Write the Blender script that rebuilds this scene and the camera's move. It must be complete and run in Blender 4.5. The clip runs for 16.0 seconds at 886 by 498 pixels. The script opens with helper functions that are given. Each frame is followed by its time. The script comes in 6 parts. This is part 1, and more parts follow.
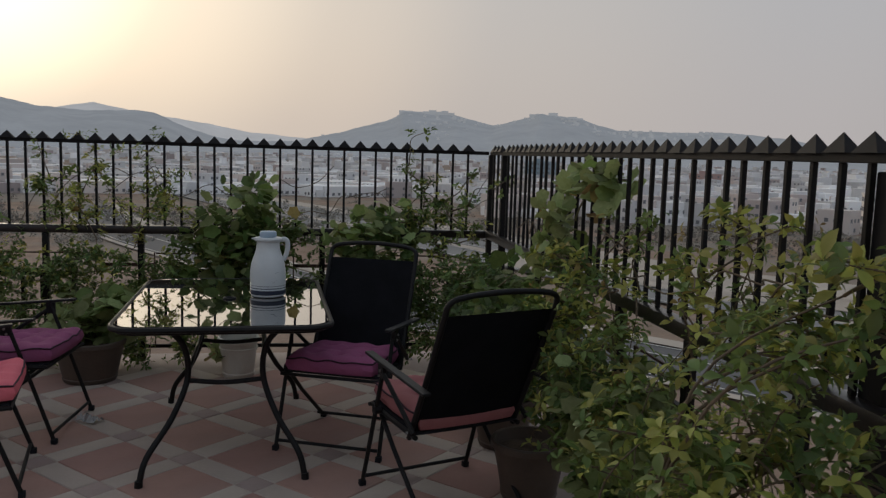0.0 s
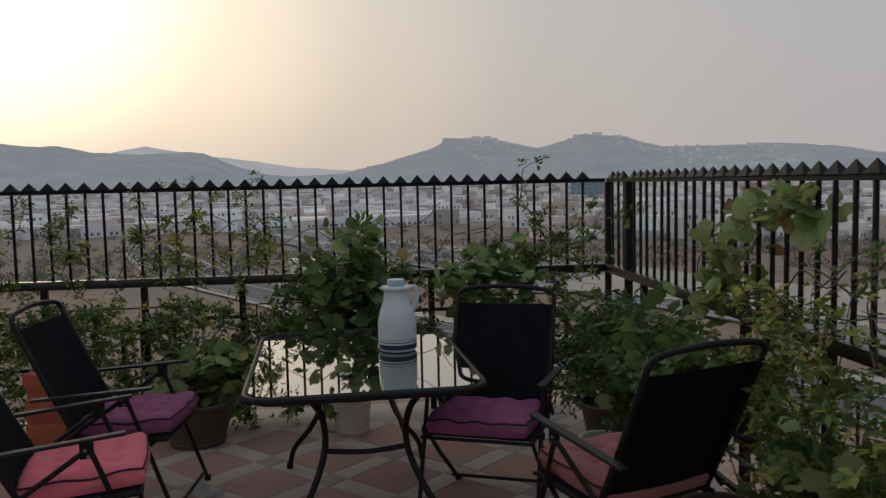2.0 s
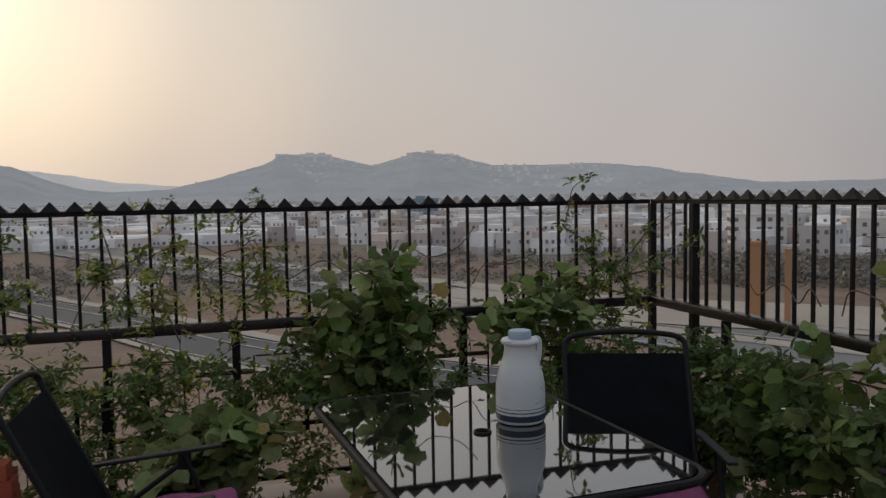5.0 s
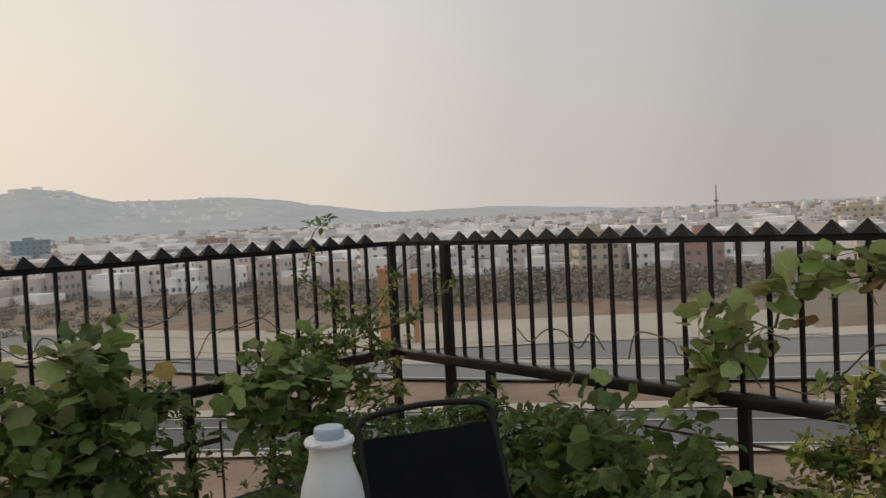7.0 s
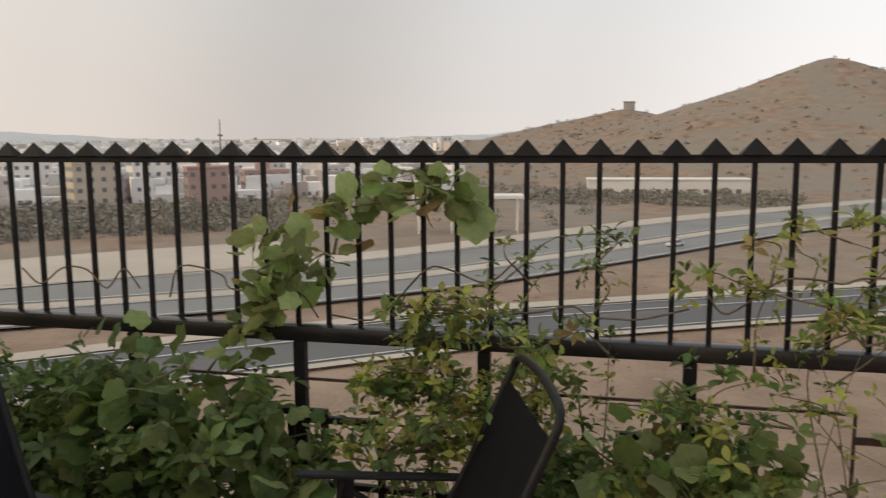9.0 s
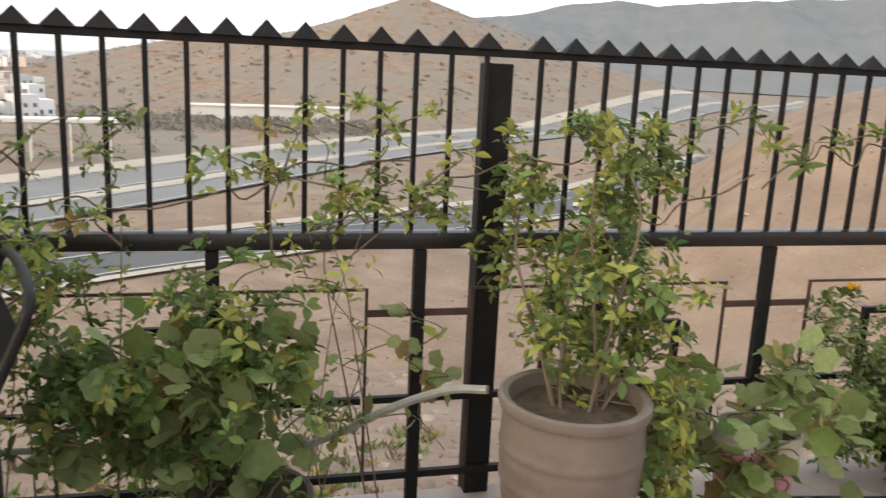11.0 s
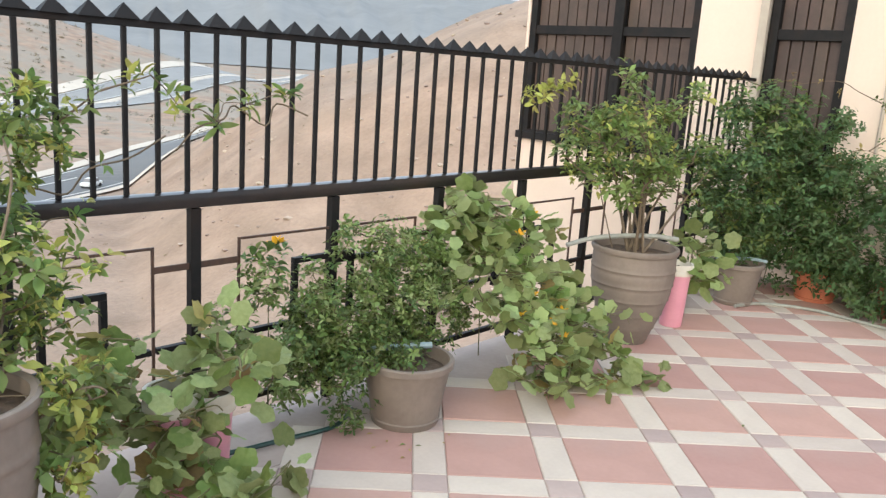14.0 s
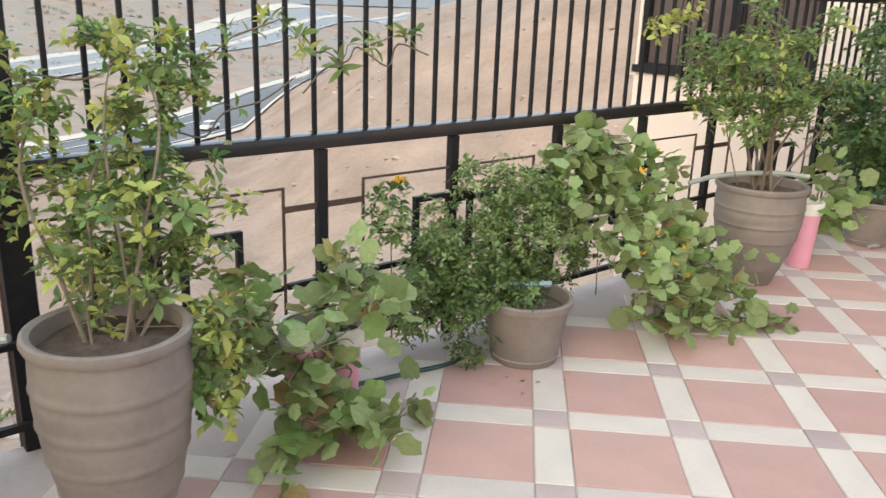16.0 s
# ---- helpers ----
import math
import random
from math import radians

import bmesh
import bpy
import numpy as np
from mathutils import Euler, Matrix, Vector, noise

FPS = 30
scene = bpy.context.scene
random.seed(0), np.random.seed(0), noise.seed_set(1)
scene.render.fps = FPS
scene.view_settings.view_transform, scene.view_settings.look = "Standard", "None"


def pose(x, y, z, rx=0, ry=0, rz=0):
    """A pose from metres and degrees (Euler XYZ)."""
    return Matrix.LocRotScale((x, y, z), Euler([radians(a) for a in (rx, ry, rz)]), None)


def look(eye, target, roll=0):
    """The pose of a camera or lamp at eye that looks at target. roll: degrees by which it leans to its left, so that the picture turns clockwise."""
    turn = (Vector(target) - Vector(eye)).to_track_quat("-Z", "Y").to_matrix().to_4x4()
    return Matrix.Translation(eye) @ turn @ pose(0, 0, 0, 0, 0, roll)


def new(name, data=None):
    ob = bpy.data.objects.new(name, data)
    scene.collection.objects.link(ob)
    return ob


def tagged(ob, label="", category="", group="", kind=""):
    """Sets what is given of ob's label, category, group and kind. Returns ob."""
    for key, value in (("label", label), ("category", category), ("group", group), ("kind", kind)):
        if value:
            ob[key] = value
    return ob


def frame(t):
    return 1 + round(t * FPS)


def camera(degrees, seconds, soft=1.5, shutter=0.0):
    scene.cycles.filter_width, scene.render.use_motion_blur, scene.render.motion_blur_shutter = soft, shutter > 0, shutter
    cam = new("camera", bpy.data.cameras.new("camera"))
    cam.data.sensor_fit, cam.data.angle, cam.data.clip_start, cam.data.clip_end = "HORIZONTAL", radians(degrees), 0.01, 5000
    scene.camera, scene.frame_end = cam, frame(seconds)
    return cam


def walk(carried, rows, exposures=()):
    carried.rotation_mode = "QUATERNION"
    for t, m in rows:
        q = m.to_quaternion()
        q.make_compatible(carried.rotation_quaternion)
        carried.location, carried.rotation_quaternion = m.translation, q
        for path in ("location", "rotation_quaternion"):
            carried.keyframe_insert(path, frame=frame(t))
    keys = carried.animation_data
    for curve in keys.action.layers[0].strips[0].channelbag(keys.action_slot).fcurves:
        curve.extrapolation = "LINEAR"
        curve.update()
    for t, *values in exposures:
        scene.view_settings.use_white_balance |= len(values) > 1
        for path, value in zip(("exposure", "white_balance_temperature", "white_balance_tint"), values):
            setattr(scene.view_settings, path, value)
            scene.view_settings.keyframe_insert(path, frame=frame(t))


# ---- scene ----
cam = camera(57.2, 16.0, soft=1.3, shutter=0.25)
PATH = [
    (0, (-1.299, -5.546, 1.523), (-0.987, -3.584, 1.294), 1.7),
    (0.5, (-1.445, -5.459, 1.52), (-1.073, -3.508, 1.29), -0.7),
    (1, (-1.517, -5.388, 1.527), (-1.183, -3.423, 1.358), -3.6),
    (1.5, (-1.607, -5.253, 1.534), (-1.349, -3.279, 1.344), 0.0),
    (2, (-1.696, -5.071, 1.563), (-1.502, -3.087, 1.397), -1.3),
    (2.5, (-1.841, -4.918, 1.539), (-1.741, -2.933, 1.314), 1.1),
    (3, (-2.057, -4.776, 1.569), (-1.858, -2.799, 1.348), -2.1),
    (3.2, (-2.164, -4.603, 1.56), (-1.98, -2.627, 1.315), -1.3),
    (5.5, (-2.776, -3.794, 1.645), (-2.045, -1.934, 1.575), -1.8),
    (6, (-2.812, -3.51, 1.675), (-1.926, -1.717, 1.659), -2.1),
    (6.5, (-2.847, -3.279, 1.671), (-1.689, -1.65, 1.589), -0.5),
    (7, (-2.865, -3.092, 1.686), (-1.51, -1.624, 1.605), -2.9),
    (7.5, (-2.787, -2.939, 1.648), (-1.287, -1.622, 1.518), -0.4),
    (8, (-2.648, -2.789, 1.661), (-0.973, -1.708, 1.508), -1.1),
    (8.5, (-2.598, -2.747, 1.644), (-0.753, -2.014, 1.396), -1.6),
    (9, (-2.61, -2.759, 1.623), (-0.683, -2.299, 1.346), -0.4),
    (9.5, (-2.6, -2.819, 1.578), (-0.639, -2.617, 1.241), -0.1),
    (10, (-2.568, -2.904, 1.517), (-0.598, -2.911, 1.175), 1.4),
    (12.3, (-2.555, -3.177, 1.461), (-0.903, -4.187, 0.96), 1.7),
    (12.5, (-2.632, -3.212, 1.418), (-1.011, -4.278, 0.933), 1.3),
    (13, (-2.631, -3.311, 1.494), (-1.138, -4.531, 0.961), 1.8),
    (13.5, (-2.636, -3.353, 1.488), (-1.235, -4.7, 1.017), 3.5),
    (14, (-2.667, -3.366, 1.465), (-1.354, -4.812, 1.034), 3.9),
    (14.5, (-2.671, -3.389, 1.475), (-1.379, -4.85, 1.033), 2.6),
    (15, (-2.655, -3.388, 1.475), (-1.382, -4.852, 0.989), 3.2),
    (15.5, (-2.678, -3.356, 1.461), (-1.29, -4.704, 0.955), 2.5),
    (16, (-2.643, -3.314, 1.466), (-1.184, -4.548, 0.878), 2.0),
]
walk(cam, [(t, look(eye, target, roll)) for t, eye, target, roll in PATH],
     exposures=[(0, 0.1, 6300, 11), (3, 0.1, 6350, 11), (5.5, 0.25, 6650, 12), (7, 0.72, 7100, 11), (8.5, 1.08, 7250, 11), (10, 1.27, 7250, 11), (12.3, 2.46, 6050, 7), (14, 2.36, 6000, 6), (16, 2.36, 6000, 6)])

# ---- world, sun, exposure ----
world = bpy.data.worlds.new("evening_sky")
scene.world = world
world.use_nodes = True
wn, wl = world.node_tree.nodes, world.node_tree.links
sky = wn.new("ShaderNodeTexSky")
sky.sky_type = "NISHITA"
sky.sun_disc = False
sky.sun_elevation, sky.sun_rotation = radians(14), radians(-24)
sky.air_density, sky.dust_density, sky.ozone_density = 1.0, 9.0, 1.0
bg = wn["Background"]
# evening haze over the sky: pale grey, warmer and brighter round the low sun
tc = wn.new("ShaderNodeTexCoord")
sep = wn.new("ShaderNodeSeparateXYZ")
wl.new(tc.outputs["Generated"], sep.inputs[0])
SUN_DIR = Vector((math.sin(radians(-24)) * math.cos(radians(14)), math.cos(radians(-24)) * math.cos(radians(14)), math.sin(radians(14))))
dot = wn.new("ShaderNodeVectorMath")
dot.operation = "DOT_PRODUCT"
dot.inputs[1].default_value = SUN_DIR
wl.new(tc.outputs["Generated"], dot.inputs[0])
glow = wn.new("ShaderNodeValToRGB")
glow.color_ramp.interpolation = "EASE"
el = glow.color_ramp.elements
el[0].position, el[0].color = 0.0, (0.36, 0.39, 0.43, 1)
el[1].position, el[1].color = 1.0, (1.05, 0.96, 0.76, 1)
for p, c in ((0.20, (0.41, 0.45, 0.50)), (0.36, (0.32, 0.347, 0.382)), (0.50, (0.248, 0.264, 0.284)), (0.625, (0.312, 0.326, 0.341)), (0.775, (0.405, 0.405, 0.405)), (0.90, (0.45, 0.435, 0.41)), (0.95, (0.55, 0.505, 0.44)), (0.982, (0.70, 0.63, 0.515))):
    e = el.new(p)
    e.color = (*c, 1)
half = wn.new("ShaderNodeMath")
half.operation = "MULTIPLY_ADD"
half.inputs[1].default_value = half.inputs[2].default_value = 0.5
wl.new(dot.outputs["Value"], half.inputs[0])
wl.new(half.outputs[0], glow.inputs[0])
low = wn.new("ShaderNodeValToRGB")
low.color_ramp.elements[0].position, low.color_ramp.elements[0].color = 0.0, (1.06, 0.97, 0.92, 1)
low.color_ramp.elements[1].position, low.color_ramp.elements[1].color = 0.32, (0.93, 0.96, 0.99, 1)
top = low.color_ramp.elements.new(0.85)
top.color = (0.92, 0.97, 1.02, 1)
wl.new(sep.outputs["Z"], low.inputs[0])
mul = wn.new("ShaderNodeMixRGB")
mul.blend_type, mul.inputs[0].default_value = "MULTIPLY", 1.0
wl.new(glow.outputs[0], mul.inputs[1])
wl.new(low.outputs[0], mul.inputs[2])
mix = wn.new("ShaderNodeMixRGB")
mix.blend_type, mix.inputs[0].default_value = "ADD", 0.008
wl.new(mul.outputs[0], mix.inputs[1])
wl.new(sky.outputs[0], mix.inputs[2])
wl.new(mix.outputs[0], bg.inputs["Color"])
bg.inputs["Strength"].default_value = 1.0

sun = new("sun", bpy.data.lights.new("sun", "SUN"))
sun.data.energy, sun.data.angle, sun.data.color = 0.2, radians(14), (1.0, 0.86, 0.66)
sun.matrix_world = look(SUN_DIR * 50, (0, 0, 0))

# ---- materials ----
def mat(name, c1, c2=None, rough=0.6, metal=0.0, scale=8.0, bump=0.1, fine=60.0, spread=0.0, coat=0.0, spec=0.5, stain=None, bump_dist=0.01):
    """Two colours mixed by coarse and fine noise, with relief; spread varies the brightness from piece to piece."""
    m = bpy.data.materials.new(name)
    m.use_nodes = True
    n, l = m.node_tree.nodes, m.node_tree.links
    b = n["Principled BSDF"]
    b.inputs["Roughness"].default_value, b.inputs["Metallic"].default_value = rough, metal
    b.inputs["Specular IOR Level"].default_value = spec
    if coat:
        b.inputs["Coat Weight"].default_value = coat
    c2 = c2 or tuple(min(1, v * 0.75) for v in c1)
    co = n.new("ShaderNodeTexCoord")
    n1, n2 = n.new("ShaderNodeTexNoise"), n.new("ShaderNodeTexNoise")
    n1.inputs["Scale"].default_value, n1.inputs["Detail"].default_value = scale, 4
    n2.inputs["Scale"].default_value, n2.inputs["Detail"].default_value = fine, 3
    add = n.new("ShaderNodeMath")
    add.operation = "MULTIPLY_ADD"
    add.inputs[1].default_value, add.inputs[2].default_value = 0.35, -0.17
    sm = n.new("ShaderNodeMath")
    sm.operation = "ADD"
    ramp = n.new("ShaderNodeMapRange")
    ramp.inputs[1].default_value, ramp.inputs[2].default_value = 0.3, 0.7
    mx = n.new("ShaderNodeMixRGB")
    mx.inputs[1].default_value, mx.inputs[2].default_value = (*c1, 1), (*c2, 1)
    for t in (n1, n2):
        l.new(co.outputs["Object"], t.inputs["Vector"])
    l.new(n2.outputs["Fac"], add.inputs[0])
    l.new(n1.outputs["Fac"], sm.inputs[0])
    l.new(add.outputs[0], sm.inputs[1])
    l.new(sm.outputs[0], ramp.inputs[0])
    l.new(ramp.outputs[0], mx.inputs[0])
    out = mx.outputs[0]
    if spread:
        info, geo = n.new("ShaderNodeObjectInfo"), n.new("ShaderNodeNewGeometry")
        s = n.new("ShaderNodeMath")
        s.operation = "ADD"
        l.new(info.outputs["Random"], s.inputs[0])
        l.new(geo.outputs["Random Per Island"], s.inputs[1])
        fr = n.new("ShaderNodeMath")
        fr.operation = "FRACT"
        l.new(s.outputs[0], fr.inputs[0])
        mr = n.new("ShaderNodeMapRange")
        mr.inputs[3].default_value, mr.inputs[4].default_value = 1 - spread, 1 + spread
        l.new(fr.outputs[0], mr.inputs[0])
        hs = n.new("ShaderNodeHueSaturation")
        l.new(mr.outputs[0], hs.inputs["Value"])
        hm = n.new("ShaderNodeMapRange")
        hm.inputs[3].default_value, hm.inputs[4].default_value = 0.5 - spread * 0.08, 0.5 + spread * 0.05
        l.new(fr.outputs[0], hm.inputs[0])
        l.new(hm.outputs[0], hs.inputs["Hue"])
        l.new(out, hs.inputs["Color"])
        out = hs.outputs[0]
    if stain:
        n3 = n.new("ShaderNodeTexNoise")
        n3.inputs["Scale"].default_value, n3.inputs["Detail"].default_value = scale * 0.45, 6
        sr = n.new("ShaderNodeMapRange")
        sr.inputs[1].default_value, sr.inputs[2].default_value, sr.inputs[4].default_value = 0.52, 0.75, 0.6
        l.new(co.outputs["Object"], n3.inputs["Vector"])
        l.new(n3.outputs["Fac"], sr.inputs[0])
        mx2 = n.new("ShaderNodeMixRGB")
        mx2.inputs[2].default_value = (*stain, 1)
        l.new(sr.outputs[0], mx2.inputs[0])
        l.new(out, mx2.inputs[1])
        out = mx2.outputs[0]
    l.new(out, b.inputs["Base Color"])
    if bump:
        bp = n.new("ShaderNodeBump")
        bp.inputs["Strength"].default_value, bp.inputs["Distance"].default_value = bump, bump_dist
        l.new(sm.outputs[0], bp.inputs["Height"])
        l.new(bp.outputs[0], b.inputs["Normal"])
    return m


def leaf_mat(name, c1, c2, spread=0.35, rough=0.45):
    m = mat(name, c1, c2, rough=rough, scale=5, fine=45, bump=0.25, spread=spread, spec=0.4, bump_dist=0.003)
    n, l = m.node_tree.nodes, m.node_tree.links
    b, out = n["Principled BSDF"], n["Material Output"]
    tr = n.new("ShaderNodeBsdfTranslucent")
    l.new(b.inputs["Base Color"].links[0].from_socket, tr.inputs["Color"])
    ms = n.new("ShaderNodeMixShader")
    ms.inputs[0].default_value = 0.46
    l.new(b.outputs[0], ms.inputs[1])
    l.new(tr.outputs[0], ms.inputs[2])
    l.new(ms.outputs[0], out.inputs["Surface"])
    return m


M_RED = mat("red_floor_tile", (0.43, 0.262, 0.22), (0.375, 0.225, 0.19), rough=0.75, spec=0.14, scale=3.5, fine=40, bump=0.05, spread=0.07, stain=(0.41, 0.295, 0.26))
M_BAND = mat("cream_floor_tile", (0.53, 0.45, 0.385), (0.46, 0.385, 0.33), rough=0.75, spec=0.14, scale=4, fine=50, bump=0.05, spread=0.08, stain=(0.48, 0.42, 0.37))
M_SMALL = mat("grey_pink_tile", (0.41, 0.315, 0.285), (0.35, 0.27, 0.245), rough=0.75, spec=0.14, scale=4, fine=50, bump=0.05, spread=0.1)
M_BORDER = mat("dusty_screed", (0.43, 0.345, 0.305), (0.35, 0.275, 0.24), rough=0.7, scale=3, fine=40, bump=0.15, stain=(0.33, 0.265, 0.22))
M_GROUT = mat("grout", (0.45, 0.355, 0.31), rough=0.85, scale=9, bump=0.2)
M_IRON = mat("black_painted_iron", (0.010, 0.010, 0.011), (0.017, 0.015, 0.015), rough=0.58, spec=0.16, scale=14, fine=90, bump=0.12, spread=0.15, stain=(0.028, 0.018, 0.014))
M_RAIL = mat("dark_rail_paint", (0.010, 0.010, 0.012), (0.022, 0.017, 0.016), rough=0.3, spec=0.4, scale=7, fine=80, bump=0.15, stain=(0.045, 0.025, 0.018))
M_ROD = mat("rusty_rod", (0.045, 0.026, 0.02), (0.09, 0.045, 0.03), rough=0.7, scale=20, bump=0.2)
M_WALL = mat("cream_plaster", (0.66, 0.54, 0.455), (0.61, 0.495, 0.415), rough=0.8, scale=1.6, fine=45, bump=0.12, stain=(0.56, 0.46, 0.375))
M_ARM = mat("worn_black_paint", (0.010, 0.010, 0.012), (0.02, 0.02, 0.022), rough=0.55, spec=0.3, scale=20, fine=150, bump=0.05)
M_RIVET = mat("dull_steel", (0.4, 0.4, 0.4), rough=0.4, metal=0.9, bump=0.05)
M_TUBE = mat("black_powder_coat", (0.008, 0.008, 0.009), (0.014, 0.013, 0.013), rough=0.5, spec=0.22, scale=30, fine=200, bump=0.05)
M_SLING = mat("black_mesh_fabric", (0.008, 0.009, 0.012), (0.014, 0.015, 0.02), rough=0.75, scale=9, fine=420, bump=0.3, spec=0.25, bump_dist=0.002)
M_PURPLE = mat("purple_cushion_cloth", (0.33, 0.10, 0.20), (0.26, 0.075, 0.16), rough=0.85, scale=7, fine=160, bump=0.35, spec=0.2)
M_PINK = mat("pink_cushion_cloth", (0.80, 0.19, 0.23), (0.70, 0.155, 0.195), rough=0.85, scale=7, fine=160, bump=0.35, spec=0.2)
M_FADED = mat("faded_pink_cushion_cloth", (0.37, 0.15, 0.15), (0.30, 0.115, 0.118), rough=0.85, scale=7, fine=160, bump=0.35, spec=0.2)
M_PIPING = mat("dark_piping", (0.035, 0.008, 0.02), rough=0.8, bump=0)
M_WHITE = mat("off_white_plastic", (0.66, 0.68, 0.68), (0.60, 0.62, 0.63), rough=0.3, scale=6, fine=60, bump=0.02)
M_BLUECAP = mat("pale_blue_plastic", (0.36, 0.46, 0.56), (0.32, 0.42, 0.52), rough=0.35, bump=0.02)
M_NAVY = mat("navy_band", (0.02, 0.03, 0.06), rough=0.35, bump=0)
M_CLAY = mat("grey_brown_pot", (0.205, 0.165, 0.138), (0.15, 0.12, 0.10), rough=0.7, scale=7, fine=50, bump=0.15, stain=(0.27, 0.215, 0.175))
M_DARKPOT = mat("dark_clay_pot", (0.10, 0.07, 0.052), (0.07, 0.05, 0.038), rough=0.6, scale=6, bump=0.15)
M_TERRA = mat("terracotta", (0.42, 0.14, 0.075), (0.34, 0.105, 0.055), rough=0.7, scale=6, bump=0.15, stain=(0.30, 0.14, 0.10))
M_BRICK = mat("orange_red_brick", (0.40, 0.10, 0.045), (0.33, 0.08, 0.035), rough=0.8, scale=12, bump=0.3, spread=0.15)
M_SOIL = mat("dark_soil", (0.115, 0.075, 0.05), (0.05, 0.033, 0.022), rough=0.95, scale=25, fine=120, bump=0.8)
M_PINKPOT = mat("pink_plastic", (0.62, 0.28, 0.35), (0.56, 0.245, 0.31), rough=0.4, scale=6, bump=0.03, stain=(0.52, 0.30, 0.31))
M_BUCKET = mat("white_bucket", (0.60, 0.57, 0.50), (0.52, 0.48, 0.41), rough=0.45, scale=7, bump=0.03, stain=(0.38, 0.32, 0.25))
M_GREENB = mat("dark_green_plastic", (0.012, 0.05, 0.038), (0.01, 0.035, 0.028), rough=0.35, bump=0.03)
M_HOSE = mat("grey_hose", (0.30, 0.30, 0.27), (0.24, 0.24, 0.21), rough=0.5, scale=30, bump=0.1)
M_BLUEHOSE = mat("grey_blue_hose", (0.24, 0.31, 0.33), (0.19, 0.25, 0.27), rough=0.45, scale=30, bump=0.1)
M_STEM = mat("brown_stem", (0.16, 0.115, 0.075), (0.10, 0.075, 0.05), rough=0.8, scale=20, bump=0.4)
M_VINE = mat("green_stem", (0.13, 0.125, 0.05), (0.10, 0.08, 0.04), rough=0.7, scale=20, bump=0.3)
M_L_DARK = leaf_mat("dark_green_leaf", (0.075, 0.125, 0.038), (0.11, 0.165, 0.05))
M_L_MID = leaf_mat("mid_green_leaf", (0.14, 0.205, 0.056), (0.195, 0.255, 0.076))
M_L_YEL = leaf_mat("yellow_green_leaf", (0.33, 0.36, 0.08), (0.44, 0.43, 0.115))
M_L_BROAD = leaf_mat("squash_leaf", (0.25, 0.31, 0.118), (0.33, 0.39, 0.17), rough=0.6)
M_L_DRY = leaf_mat("dry_yellow_leaf", (0.36, 0.29, 0.10), (0.27, 0.20, 0.085), rough=0.75)
M_L_IVY = leaf_mat("ivy_leaf", (0.075, 0.135, 0.055), (0.115, 0.18, 0.072))
M_FLOWER = mat("yellow_petal", (0.85, 0.50, 0.03), (0.80, 0.42, 0.02), rough=0.6, scale=20, bump=0.1)
M_SHUTTER = mat("dark_brown_shutter_wood", (0.072, 0.046, 0.036), (0.045, 0.03, 0.024), rough=0.6, scale=6, fine=50, bump=0.25, spread=0.15)
M_TRIM = mat("grey_stone_trim", (0.42, 0.37, 0.31), (0.36, 0.31, 0.26), rough=0.7, scale=6, bump=0.15)


def glass_mat():
    m = bpy.data.materials.new("smoked_glass")
    m.use_nodes = True
    b = m.node_tree.nodes["Principled BSDF"]
    b.inputs["Base Color"].default_value = (0.012, 0.012, 0.012, 1)
    b.inputs["Roughness"].default_value, b.inputs["IOR"].default_value = 0.03, 1.75
    b.inputs["Specular IOR Level"].default_value = 0.9
    b.inputs["Coat Weight"].default_value, b.inputs["Coat Roughness"].default_value = 1.0, 0.02
    b.inputs["Coat IOR"].default_value = 1.65
    return m


M_GLASS = glass_mat()
_clear = bpy.data.materials.new("clear_plastic_film")
_clear.use_nodes = True
_pb = _clear.node_tree.nodes["Principled BSDF"]
_pb.inputs["Base Color"].default_value, _pb.inputs["Roughness"].default_value = (0.8, 0.82, 0.85, 1), 0.2
_pb.inputs["Transmission Weight"].default_value = 0.6
M_FILM = _clear


# ---- mesh helpers ----
def part(name, bm, material, parent=None, label="", smooth=True):
    me = bpy.data.meshes.new(name)
    bm.to_mesh(me)
    bm.free()
    return link(name, me, material, parent, label, smooth)


def link(name, me, material, parent=None, label="", smooth=True):
    if material is not None and not me.materials:
        me.materials.append(material)
    if smooth and len(me.polygons):
        me.polygons.foreach_set("use_smooth", [True] * len(me.polygons))
        me.set_sharp_from_angle(angle=radians(38))
    ob = new(name, me)
    if parent:
        ob.parent = parent
    if label:
        ob["label"] = label
    return ob


def thing(name, label, category, at=None, group="", kind=""):
    ob = new(name)
    ob.empty_display_size = 0.05
    if at is not None:
        ob.matrix_world = at
    return tagged(ob, label, category, group, kind)


def add_box(bm, lo, hi, m=None):
    r = bmesh.ops.create_cube(bm, size=1)
    c = [(a + b) / 2 for a, b in zip(lo, hi)]
    s = [max(b - a, 1e-4) for a, b in zip(lo, hi)]
    for v in r["verts"]:
        v.co = Vector((v.co.x * s[0] + c[0], v.co.y * s[1] + c[1], v.co.z * s[2] + c[2]))
        if m is not None:
            v.co = m @ v.co
    return r["verts"]


def box(lo, hi, bevel=0.0, m=None):
    bm = bmesh.new()
    add_box(bm, lo, hi, m)
    if bevel:
        bmesh.ops.bevel(bm, geom=bm.edges[:], offset=bevel, segments=2, affect="EDGES", profile=0.6)
    return bm


